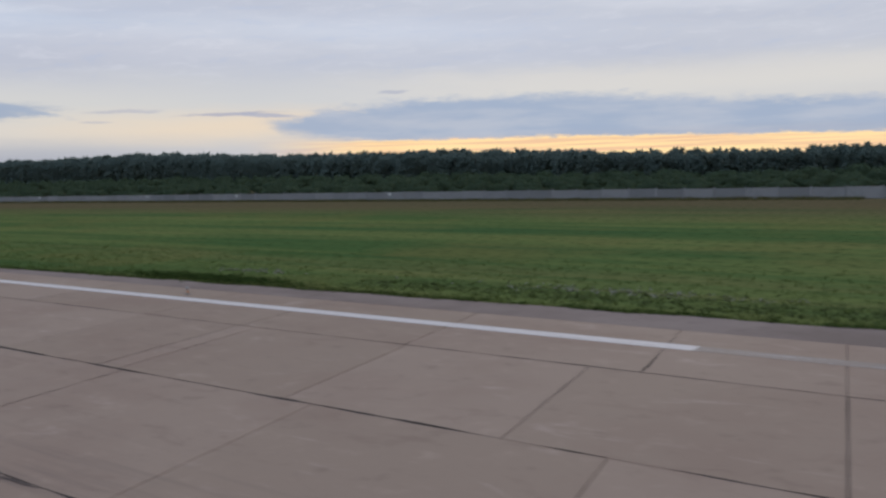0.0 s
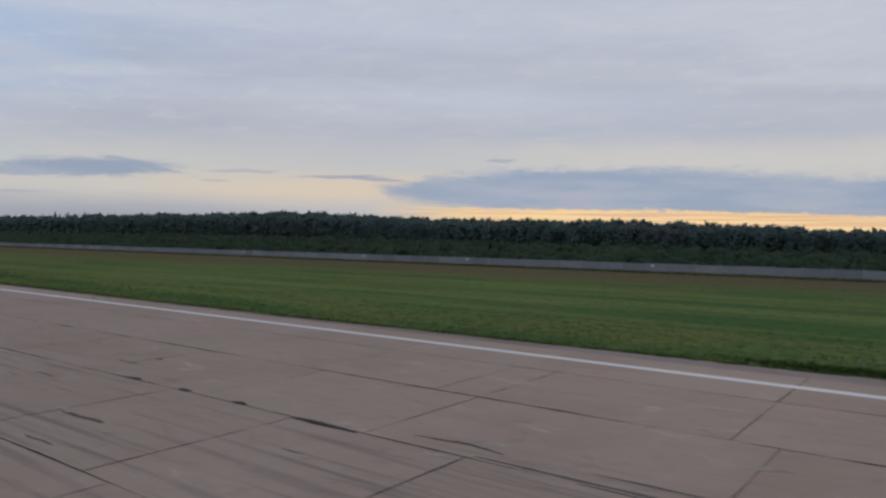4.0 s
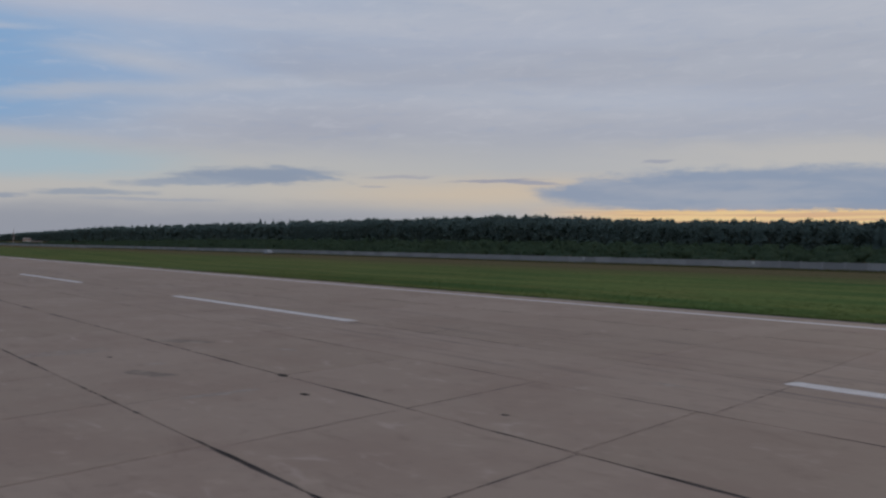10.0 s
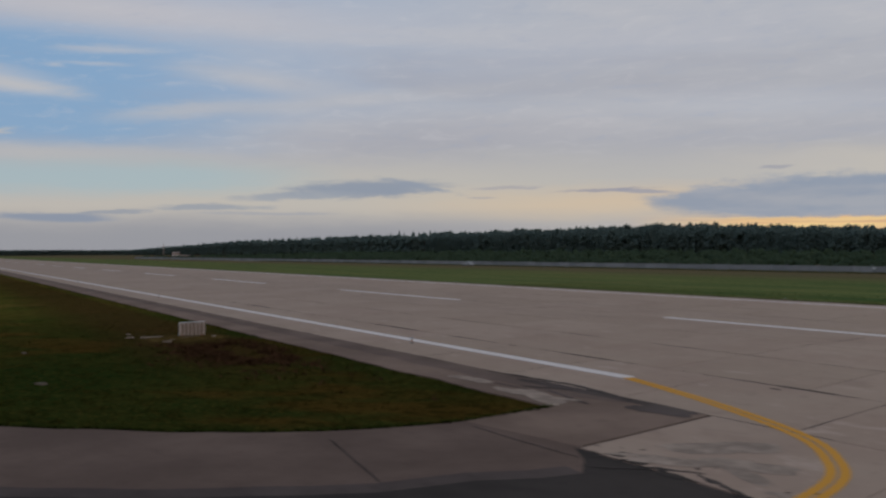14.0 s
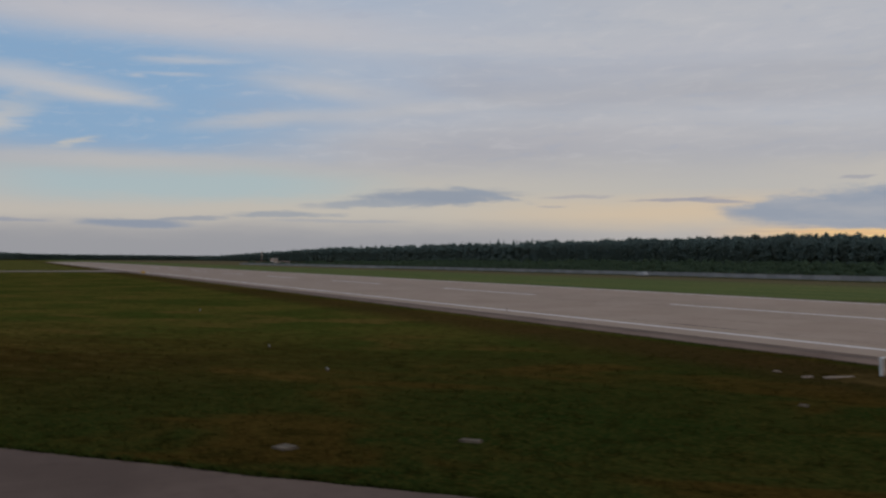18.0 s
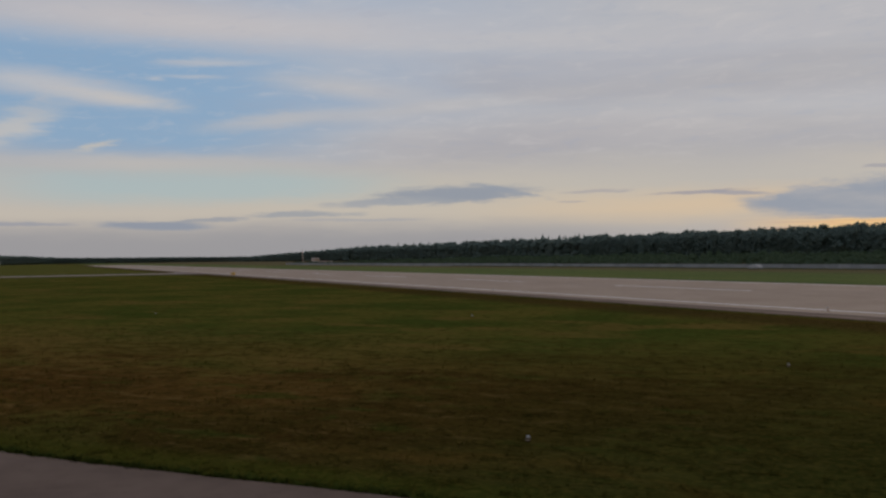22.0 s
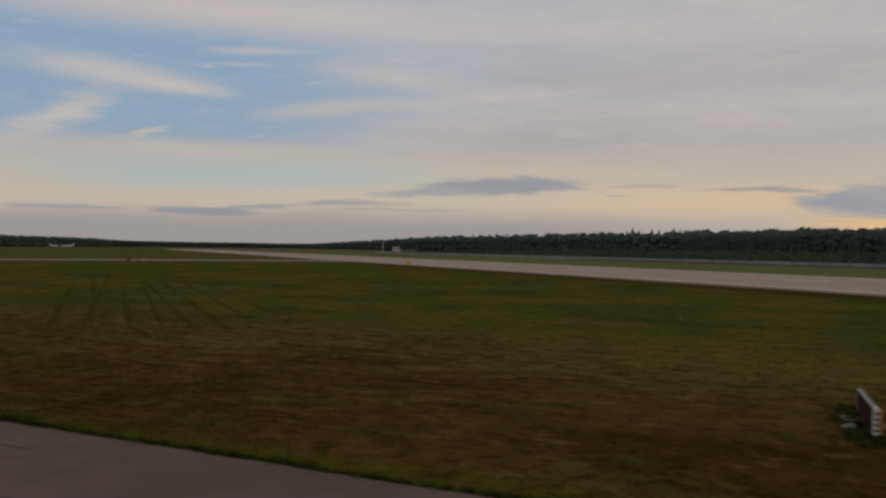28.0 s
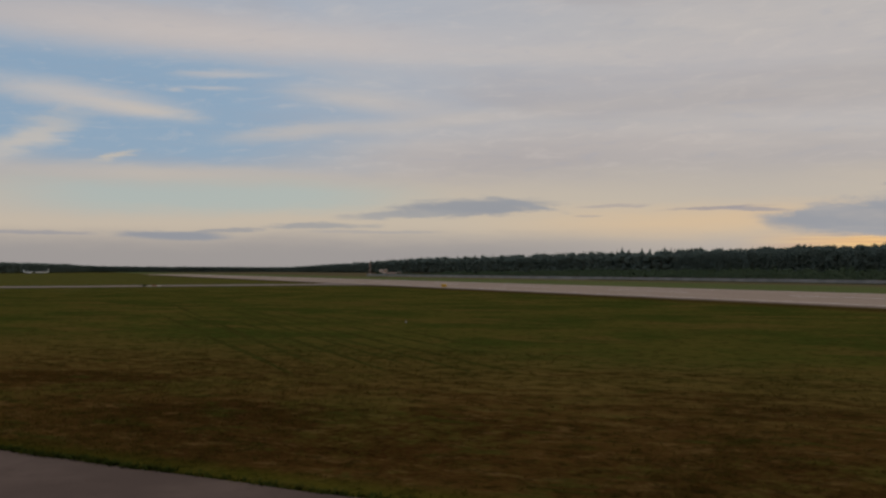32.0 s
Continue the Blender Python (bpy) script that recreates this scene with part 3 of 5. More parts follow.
runway = tagged(sheet("runway", [(-1180, -26.5), (-1180, 24.4), (420, 24.4), (420, -26.5)], -0.018, TAR),
                "long runway of warm grey concrete slabs with tarred joints", "runway", kind="structure")
tagged(sheet("shoulder", [(-1180, 24.4), (-1180, 25.6)] + [(x, meadow_edge(x)) for x in np.arange(-200, 300, 0.5)] + [(420, 31.0), (420, 24.4)], -0.006, PALE_ASPHALT, 0.06),
                  "grey asphalt shoulder along the runway beside the meadow", "shoulder", kind="structure")
tagged(sheet("shoulder", [(-1180, -29.6)] + [(-1180, -26.25), (29.5, -26.4), (30.9, -32.5), (26.4, -33.2), (25.7, -29.7)] + [(x, -29.65 + 0.25 * noise.noise((x * 0.3, 9, 0)) + 0.1 * noise.noise((x * 1.9, 2, 0))) for x in np.arange(25.0, -120, -0.6)], -0.008, ASPHALT, 0.06),
       "grey asphalt shoulder between the runway and the grass", "shoulder", kind="structure")

tagged(sheet("shoulder_strip", [(-600, -26.28), (27.6, -26.28), (26.2, -27.3), (25.2, -27.6)] + [(x, -27.95 + 0.22 * noise.noise((x * 0.4, 7, 0)) + 0.12 * noise.noise((x * 2.1, 1, 0))) for x in np.arange(24.5, -120, -0.6)] + [(-600, -27.9)], -0.0035, INNER_ASPHALT),
       "darker asphalt strip of the shoulder next to the slabs", "shoulder", kind="structure")

# paint on the runway
paint_z = 0.004
for k in range(-18, 4):
    x1 = 29.7 + k * 59.2
    dash = tagged(new("centre_line_dash"), "white painted runway centre line dash", "road marking", "centre line dashes")
    for y0, y1 in ((-0.27, 0.01), (0.03, 0.31), (0.33, 0.61)):
        part("paint_strip", mesh_of("paint_strip", [(x1 - 29.7, y0, paint_z), (x1, y0, paint_z), (x1, y1, paint_z), (x1 - 29.7, y1, paint_z)], [(0, 1, 2, 3)], WHITE_PAINT), dash)
tagged(sheet("edge_line", [(-1180, 21.75), (-1180, 22.4), (96.0, 22.4), (134.6, 22.36), (134.6, 21.72), (96.0, 21.75)], paint_z, WHITE_PAINT), "white painted line along the runway edge", "road marking")
tagged(sheet("edge_line", [(134.6, 21.74), (134.6, 22.34), (260, 22.35), (260, 21.6)], paint_z, WORN_PAINT), "worn pale stretch of the painted runway edge line", "road marking")
tagged(sheet("edge_line", [(-1180, -23.45), (-1180, -22.75), (22.2, -22.75), (22.2, -23.45)], paint_z, WHITE_PAINT), "white painted line along the runway edge by the exit", "road marking")

# ---- taxiway ----
EDGE = curve_through([(25.9, -29.7), (26.4, -33.2), (26.1, -35.6), (24.6, -39.3), (20.0, -44.9), (12.8, -51.6), (7.6, -56.0), (1.4, -61.9), (-7.0, -69.5), (-15.8, -76.6), (-24.0, -83.7), (-30.0, -88.2), (-50.2, -105.6), (-60.4, -114.1), (-71.5, -123.4), (-130.0, -172.0), (-400.0, -402.0)], 0.8)
EDGE = [(x + 0.16 * noise.noise((x * 0.6, y * 0.6, 1)) + 0.07 * noise.noise((x * 2.3, y * 2.3, 4)), y + 0.10 * noise.noise((x * 0.7, y * 0.7, 8))) for x, y in EDGE]
far_side = [(x + 0.648 * 36, y - 0.762 * 36) for x, y in EDGE[60:]][::-1]
taxi = tagged(sheet("taxiway", EDGE + far_side + [(40, -93), (58, -72), (70, -58), (79, -47), (88, -38.5), (96.2, -32.6), (31.3, -32.6)], -0.010, BAND_ASPHALT, 0.06),
              "brownish grey taxiway curving away from the runway beside dry grass", "taxiway", kind="structure")
INNER = curve_through([(31.0, -32.7), (33.0, -34.2), (32.6, -36.6), (31.6, -40.2), (28.5, -45.5), (22.0, -52.5), (12.0, -60.5), (-10.0, -79.5), (-60.0, -121.0), (-130.0, -180.0)], 1.2)
INNER = [(x + 0.3 * noise.noise((x * 0.5, y * 0.5, 3)), y) for x, y in INNER]
tagged(ribbon("asphalt_margin", INNER[2:], 1.5, -0.0075, OLD_ASPHALT), "worn margin of the dark asphalt lane", "taxiway", kind="structure")
tagged(sheet("asphalt_lane", INNER + [(-110, -205), (-40, -150), (0, -118), (30, -90), (60, -60), (75, -32.6)], -0.005, DARK_ASPHALT),
       "dark fresh asphalt lane in the middle of the taxiway", "taxiway", kind="structure")
YL = curve_through([(22.2, -23.2), (27.4, -24.6), (31.4, -26.0), (33.8, -27.2), (35.3, -28.5), (36.3, -29.7), (37.0, -31.3), (37.5, -33.2), (37.9, -35.2), (38.0, -37.4), (37.6, -41.0), (36.2, -45.5), (33.4, -50.0), (29.5, -54.5)], 0.5)
for off in (-0.15, 0.15):
    side = []
    for i, (x, y) in enumerate(YL):
        x0, y0 = YL[max(i - 1, 0)]
        x1, y1 = YL[min(i + 1, len(YL) - 1)]
        l = math.hypot(x1 - x0, y1 - y0)
        o = off * min(1.0, 0.8 + i / 60)
        side.append((x - (y1 - y0) / l * o, y + (x1 - x0) / l * o))
    tagged(ribbon("taxi_line", side, 0.225, paint_z + 0.002, YELLOW_PAINT), "yellow painted line curving off the runway", "road marking", "double taxi line")
tagged(ribbon("taxi_mark", [(34.7, -39.6), (34.9, -38.8)], 0.15, 0.0, YELLOW_PAINT), "short yellow painted mark on dark asphalt", "road marking")
tagged(sheet("taxiway", [(-318, -29.6), (-385, -29.6), (-370, -36), (-364, -48), (-364, -420), (-338, -420), (-338, -48), (-332, -36)], -0.012, PALE_ASPHALT, 0.05), "pale concrete taxiway crossing the meadow to the runway", "taxiway", kind="structure")


# ---- woods ----
def tri_mesh(name, verts, tris, mats, mat_index=None):
    """A mesh from arrays of points and triangles."""
    me = bpy.data.meshes.new(name)
    nv, nt = len(verts), len(tris)
    me.vertices.add(nv)
    me.vertices.foreach_set("co", np.asarray(verts, np.float32).ravel())
    me.loops.add(nt * 3)
    me.loops.foreach_set("vertex_index", np.asarray(tris, np.int32).ravel())
    me.polygons.add(nt)
    me.polygons.foreach_set("loop_start", np.arange(0, nt * 3, 3, dtype=np.int32))
    for mt in mats:
        me.materials.append(mt)
    if mat_index is not None:
        me.polygons.foreach_set("material_index", np.asarray(mat_index, np.int32))
    me.update(calc_edges=True)
    me.validate()
    return me


def ball():
    bm = bmesh.new()
    bmesh.ops.create_icosphere(bm, subdivisions=1, radius=1.0)
    v = np.array([q.co[:] for q in bm.verts])
    f = np.array([[q.index for q in p.verts] for p in bm.faces])
    bm.free()
    return v, f


BALL_V, BALL_F = ball()


def gather(pieces):
    vs, fs, ms, o = [], [], [], 0
    for v, f, mi in pieces:
        vs.append(v)
        fs.append(f + o)
        ms.append(np.full(len(f), mi))
        o += len(v)
    return np.concatenate(vs), np.concatenate(fs), np.concatenate(ms)


def trunk(h, r, sides=5):
    a = np.arange(sides) * 2 * math.pi / sides
    low = np.stack([np.cos(a) * r, np.sin(a) * r, 0 * a - 0.1], 1)
    high = np.stack([np.cos(a) * r * 0.35, np.sin(a) * r * 0.35, 0 * a + h], 1)
    f = [(i, (i + 1) % sides, sides + i) for i in range(sides)] + [((i + 1) % sides, sides + (i + 1) % sides, sides + i) for i in range(sides)]
    return np.concatenate([low, high]), np.array(f), 1


def limb(a, b, r):
    a, b = np.array(a), np.array(b)
    v = np.array([a + (r, 0, 0), a + (0, r, 0), a + (-r, -r, 0), b])
    return v, np.array([(0, 1, 3), (1, 2, 3), (2, 0, 3)]), 1


def leaf_cards(centres, size, r):
    """Small pointed leaf sprays round the clumps, for a ragged outline."""
    k = len(centres)
    d = r.normal(size=(k, 3))
    d /= np.linalg.norm(d, axis=1)[:, None]
    u = np.cross(d, r.normal(size=(k, 3)))
    u /= np.linalg.norm(u, axis=1)[:, None] + 1e-6
    s = size * r.uniform(0.6, 1.3, (k, 1))
    v = np.stack([centres - u * s * 0.5, centres + u * s * 0.5, centres + d * s * 1.3], 1).reshape(-1, 3)
    return v, np.arange(3 * k).reshape(-1, 3), 0


def lump(c, s, flat, r):
    """A knobbly clump of foliage."""
    v, f = BALL_V, BALL_F
    k = 1 + r.uniform(-0.36, 0.36, len(v))
    return v * k[:, None] * np.array([s, s, s * flat]) + c, f, 0


def broadleaf(r, clumps=48, sprays=1050, slim=0.30, z0=0.12):
    """A unit-high deciduous tree: trunk, limbs, a rounded crown of leaf clumps and loose sprays."""
    out = [trunk(0.75, 0.022)]
    cs = []
    for i in range(clumps):
        u = (i + 0.5) / clumps
        z = z0 + (0.90 - z0) * u
        wide = slim * math.sqrt(max(0.05, 1 - ((u - 0.42) / 0.64) ** 2))
        a = i * 2.4 + r.uniform(-0.4, 0.4)
        q = wide * r.uniform(0.30, 1.0)
        c = np.array([math.cos(a) * q, math.sin(a) * q, z + r.uniform(-0.03, 0.03)])
        s = r.uniform(0.045, 0.074) * (1.08 - 0.26 * u) * (48 / clumps) ** 0.40
        out.append(lump(c, s, 0.85, r))
        if i % 4 == 0:
            out.append(limb((0, 0, z - 0.12), c, 0.008))
        d = r.normal(size=(sprays // clumps, 3))
        cs.append(c + d / np.linalg.norm(d, axis=1)[:, None] * s * r.uniform(0.80, 1.55, (len(d), 1)))
    out.append(leaf_cards(np.concatenate(cs), 0.043, r))
    return gather(out)


def spruce(r, tiers=9):
    """A unit-high conifer: trunk and ragged whorls of drooping boughs."""
    out = [trunk(0.95, 0.018)]
    for i in range(tiers):
        u = i / (tiers - 1)
        z, wd = 0.14 + 0.80 * u, 0.19 * (1 - u) ** 0.7 + 0.022
        k = 9
        a = np.arange(k) * 2 * math.pi / k + r.uniform(0, 1)
        rad = wd * r.uniform(0.6, 1.15, k)
        v = [(0, 0, z + 0.10)] + [(math.cos(q) * s, math.sin(q) * s, z - 0.03 + r.uniform(-0.02, 0.02)) for q, s in zip(a, rad)]
        f = [(0, 1 + j, 1 + (j + 1) % k) for j in range(k)]
        out.append((np.array(v), np.array(f), 0))
    return gather(out)


def bush(r):
    out = []
    for i in range(7):
        a = r.uniform(0, 6.28)
        q = r.uniform(0, 0.5)
        s = r.uniform(0.28, 0.45)
        c = np.array([math.cos(a) * q, math.sin(a) * q, r.uniform(0.2, 0.58)])
        out.append(lump(c, s, 0.8, r))
        d = r.normal(size=(20, 3))
        out.append(leaf_cards(c + d / np.linalg.norm(d, axis=1)[:, None] * s * r.uniform(0.85, 1.1, (20, 1)), 0.11, r))
    return gather(out)


def plant(name, kinds, spots, mats, **tags):
    """Many trees in one mesh. Spots: kind, x, y, height, width, turn."""
    vs, fs, ms, o = [], [], [], 0
    for k, x, y, h, wd, turn in spots:
        v, f, mi = kinds[int(k)]
        c, s = math.cos(turn), math.sin(turn)
        q = np.stack([(v[:, 0] * c - v[:, 1] * s) * wd + x, (v[:, 0] * s + v[:, 1] * c) * wd + y, v[:, 2] * h - 0.05], 1)
        vs.append(q)
        fs.append(f + o)
        ms.append(mi)
        o += len(v)
    return tagged(part(name, tri_mesh(name, np.concatenate(vs), np.concatenate(fs), mats, np.concatenate(ms))), **tags)


TREES = [broadleaf(rng, 48, 1050, s) for s in (0.25, 0.29, 0.33, 0.27)] + [spruce(rng), spruce(rng, 11)]
SMALL = [broadleaf(rng, 10, 100, s, 0.12) for s in (0.30, 0.36)] + [spruce(rng, 6)]
BUSHES = [bush(rng) for _ in range(5)]


def wood_edge(x):
    """Where the tall trees begin, and how high they stand."""
    y = float(np.interp(x, [-3000, -1700, -1100, -300, 60, 600], [300, 330, 352, 345, 215, 205]))
    h = float(np.interp(x, [-3000, -1900, -1560, -1240, -500, -330, -200, -60, 60, 600], [10, 12.5, 18, 23.6, 22.9, 21.4, 15.8, 12.8, 8.6, 8.0]))
    return y, h


near, far = [], []
x = -2100.0
while x < 420:
    close = x > -660
    y, h = wood_edge(x)
    for row in range(3):
        hh = 1.03 * h * rng.uniform(0.84, 1.0) * (0.84 + 0.07 * row) * (1.0 + 0.05 * noise.noise((x * 0.03, row, 0)))
        fir = rng.random() < (0.035 if close else 0.15)
        kind = (4 + int(rng.integers(2)) if fir else int(rng.integers(4))) if close else (2 if fir else int(rng.integers(2)))
        (near if close else far).append((kind, x + rng.uniform(-1.6, 1.6), y + row * 6.0 + rng.uniform(-2.5, 2.5), hh, hh * rng.uniform(1.0, 1.3), rng.uniform(0, 6.28)))
    x += (3.5 * max(0.62, h / 21.5) if close else 4.2) * rng.uniform(0.7, 1.3)
plant("forest", TREES, near, (HAZED_LEAVES, BARK), label="dense dark green mixed forest with a ragged skyline", category="forest", kind="stuff")
plant("forest", SMALL, far, (HAZED_LEAVES, BARK), label="dark forest edge running on along the airfield", category="forest", kind="stuff")

# trees that stand out of the skyline
for kind, x, y, h, wd in ((5, -789, 385, 26.0, 40), (4, -776, 384, 23.6, 40), (5, -751, 381, 24.4, 42), (4, -742, 383, 23.2, 38), (4, -719, 383, 24.6, 42), (5, -709, 382, 23.2, 36),
                          (1, -391, 372, 23.2, 24), (2, -383, 374, 22.0, 23), (0, -366, 372, 22.4, 22), (1, -352, 372, 22.0, 22), (3, -446, 375, 22.4, 22), (0, -300, 352, 19.0, 21), (2, -235, 320, 16.2, 18), (1, -560, 384, 23.0, 22)):
    tree = empty("spruce" if kind > 3 else "tree", pose(x, y, 0), label="tall dark spruce above the forest skyline" if kind > 3 else "tall leafy tree above the forest skyline", category="tree", group="skyline trees")
    v, f, mi = TREES[kind]
    v = v * np.array([wd, wd, h])
    wood = f[mi == 1]
    for nm, tris, mt in [("crown", f[mi == 0], HAZED_LEAVES), ("trunk", wood[:10], BARK)] + [("limb", wood[i:i + 3], BARK) for i in range(10, len(wood), 3)]:
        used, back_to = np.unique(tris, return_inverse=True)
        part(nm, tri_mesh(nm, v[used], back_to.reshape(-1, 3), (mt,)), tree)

spots = []
x = -760.0
while x < 400:
    y, h = wood_edge(x)
    reach = (y - 122) / 9
    for row in range(10):
        yy = 122 + row * reach + rng.uniform(-4, 4)
        hh = rng.uniform(1.8, 3.2) + 0.016 * (yy - 122) * rng.uniform(0.6, 1.2) + 1.0 * noise.noise((x * 0.02, row * 0.7, 5))
        hh *= float(np.interp(x, [-300, 100], [1.0, 0.85]))
        spots.append((int(rng.integers(5)), x + rng.uniform(-2, 2), yy, max(1.2, hh), rng.uniform(2.2, 3.8), rng.uniform(0, 6.28)))
    x += 4.2
plant("bushes", BUSHES, spots, (BUSH_LEAVES,), label="thicket of green bushes behind the concrete fence", category="bushes", kind="stuff")

# far woods round the end of the field
spots = []
for i in range(900):
    u = i / 900
    x, y = (-2060 - 500 * u, 352 - 640 * u) if u < 0.6 else (-2380 + 2200 * (u - 0.6), -36 - 620 * (u - 0.6))
    for row in range(2):
        hh = rng.uniform(0.85, 1.1) * float(np.interp(u, [0, 0.55, 0.7, 1.0], [11.0, 14.0, 18.5, 19.0]))
        spots.append((int(rng.integers(3)), x + rng.uniform(-6, 6) - row * 14, y + rng.uniform(-3, 3), hh, hh * rng.uniform(1.1, 1.6), rng.uniform(0, 6.28)))
plant("far_forest", SMALL, spots, (HAZED_LEAVES, BARK), label="hazy dark treeline beyond the end of the runway", category="forest", kind="stuff")

# ---- fence ----
FY = 113.6
fence = empty("perimeter_fence", pose(0, FY, 0), label="long grey concrete panel fence, panels of uneven tone", category="fence")
PL = 3.98


def panel_mesh(k):
    """One precast panel with a thicker rim."""
    bm = bmesh.new()
    bmesh.ops.create_cube(bm, size=1.0)
    bmesh.ops.scale(bm, vec=(PL - 0.20, 0.14, 1.62), verts=bm.verts)
    front = [f for f in bm.faces if abs(f.normal.y) > 0.9]
    bmesh.ops.inset_individual(bm, faces=front, thickness=0.16, depth=-0.03)
    bmesh.ops.translate(bm, vec=(0, 0, 0.56 + 0.03 * k), verts=bm.verts)
    return bm_mesh("panel", bm, FENCE)


PANELS = [panel_mesh(k) for k in (-1, 0, 1)]
POST = box("post", (0.24, 0.20, 1.74), FENCE, 0.02, (0, 0, 0.60))
for i in range(262):
    x = -760 + i * PL
    part("panel", PANELS[int(rng.integers(3))], fence, at=pose(x, 0, 0, 0, 0, 0))
    part("post", POST, fence, at=pose(x - PL / 2, 0.0, 0))


# small plates on the fence
for x in (-61.0, -19.0, 9.0, 47.0):
    tagged(part("fence_plate", box("fence_plate", (0.55, 0.03, 0.38), WHITE, 0.006), at=pose(x, FY - 0.10, 1.02)), "small white plate fixed to the concrete fence", "plate", "fence plates")


# ---- lights, pads and signs ----
def edge_lamp(label, group):
    """A low runway edge light on a round foot."""
    lamp = empty("edge_light", pose(0, 0, 0), label=label, category="light", group=group)
    part("foot", rod("foot", 0.13, 0.11, 0.05, CONCRETE, 14), lamp)
    part("stem", rod("stem", 0.03, 0.03, 0.17, ORANGE, 10, (0, 0, 0.05)), lamp)
    bm = bmesh.new()
    bmesh.ops.create_uvsphere(bm, u_segments=12, v_segments=8, radius=0.065)
    bmesh.ops.scale(bm, vec=(1, 1, 1.15), verts=bm.verts)
    bmesh.ops.translate(bm, vec=(0, 0, 0.27), verts=bm.verts)
    part("lens", bm_mesh("lens", bm, DULL_PAINT, smooth=True), lamp, "clear glass lens")
    return lamp


first = edge_lamp("small white runway edge light on a short stem", "runway edge lights")
first.matrix_basis = pose(111.9, 23.0, 0)
for k in range(1, 11):
    copy_thing(first, pose(111.9 - 60 * k, 23.0, 0))
for k in range(0, 9):
    copy_thing(first, pose(5.9 - 60 * k, -24.0, 0))
def marker_light():
    """A small white light close to the ground."""
    lamp = empty("taxiway_light", pose(0, 0, 0), label="small white taxiway light low in the grass", category="light", group="taxiway lights")
    part("foot", rod("foot", 0.07, 0.06, 0.05, PAD, 12), lamp)
    bm = bmesh.new()
    bmesh.ops.create_uvsphere(bm, u_segments=12, v_segments=8, radius=0.048)
    bmesh.ops.translate(bm, vec=(0, 0, 0.10), verts=bm.verts)
    part("lens", bm_mesh("lens", bm, DULL_PAINT, smooth=True), lamp, "white glass lens")
    return lamp


tl = marker_light()
tl.matrix_basis = pose(-28.7, -54.0, -0.03)
for x, y in ((-87.4, -73.7), (-20.3, -71.9), (-128.2, -95.3), (-66.5, -50.8), (-17.1, -54.4)):
    copy_thing(tl, pose(x, y, -0.03))


def pad(x, y, turn, a, b, mat=PAD):
    bm = bmesh.new()
    bmesh.ops.create_cube(bm, size=1.0)
    bmesh.ops.scale(bm, vec=(a, b, 0.12), verts=bm.verts)
    bmesh.ops.bevel(bm, geom=bm.edges[:], offset=0.025, segments=2, affect="EDGES")
    for v in bm.verts:
        v.co += Vector((noise.noise(v.co * 4), noise.noise(v.co * 4 + Vector((9, 0, 0))), 0)) * 0.04
    tagged(part("concrete_pad", bm_mesh("concrete_pad", bm, mat), at=pose(x, y, -0.04, 1.5, -1, turn)), "pale flat concrete cover lying in the grass", "pad", "concrete pads")


for x, y, turn, a, b in ((-1.7, -60.7, 20, 0.60, 0.48), (-0.4, -55.8, 40, 0.65, 0.28), (-33.7, -86.7, 35, 0.62, 0.46), (11.2, -43.0, 30, 0.5, 0.3), (-5.8, -35.2, 66, 1.3, 0.36), (-5.1, -33.9, 58, 1.4, 0.44), (-4.5, -32.4, 68, 1.3, 0.38), (-6.5, -36.3, 80, 0.5, 0.30), (-2.7, -35.0, 40, 0.55, 0.22), (-3.4, -34.6, 70, 0.4, 0.2), (-1.0, -42.5, 20, 0.30, 0.22), (-8.5, -36.0, 10, 0.35, 0.2)):
    pad(x, y, turn, a, b, WORN_CONCRETE if x < -2.5 else PAD)


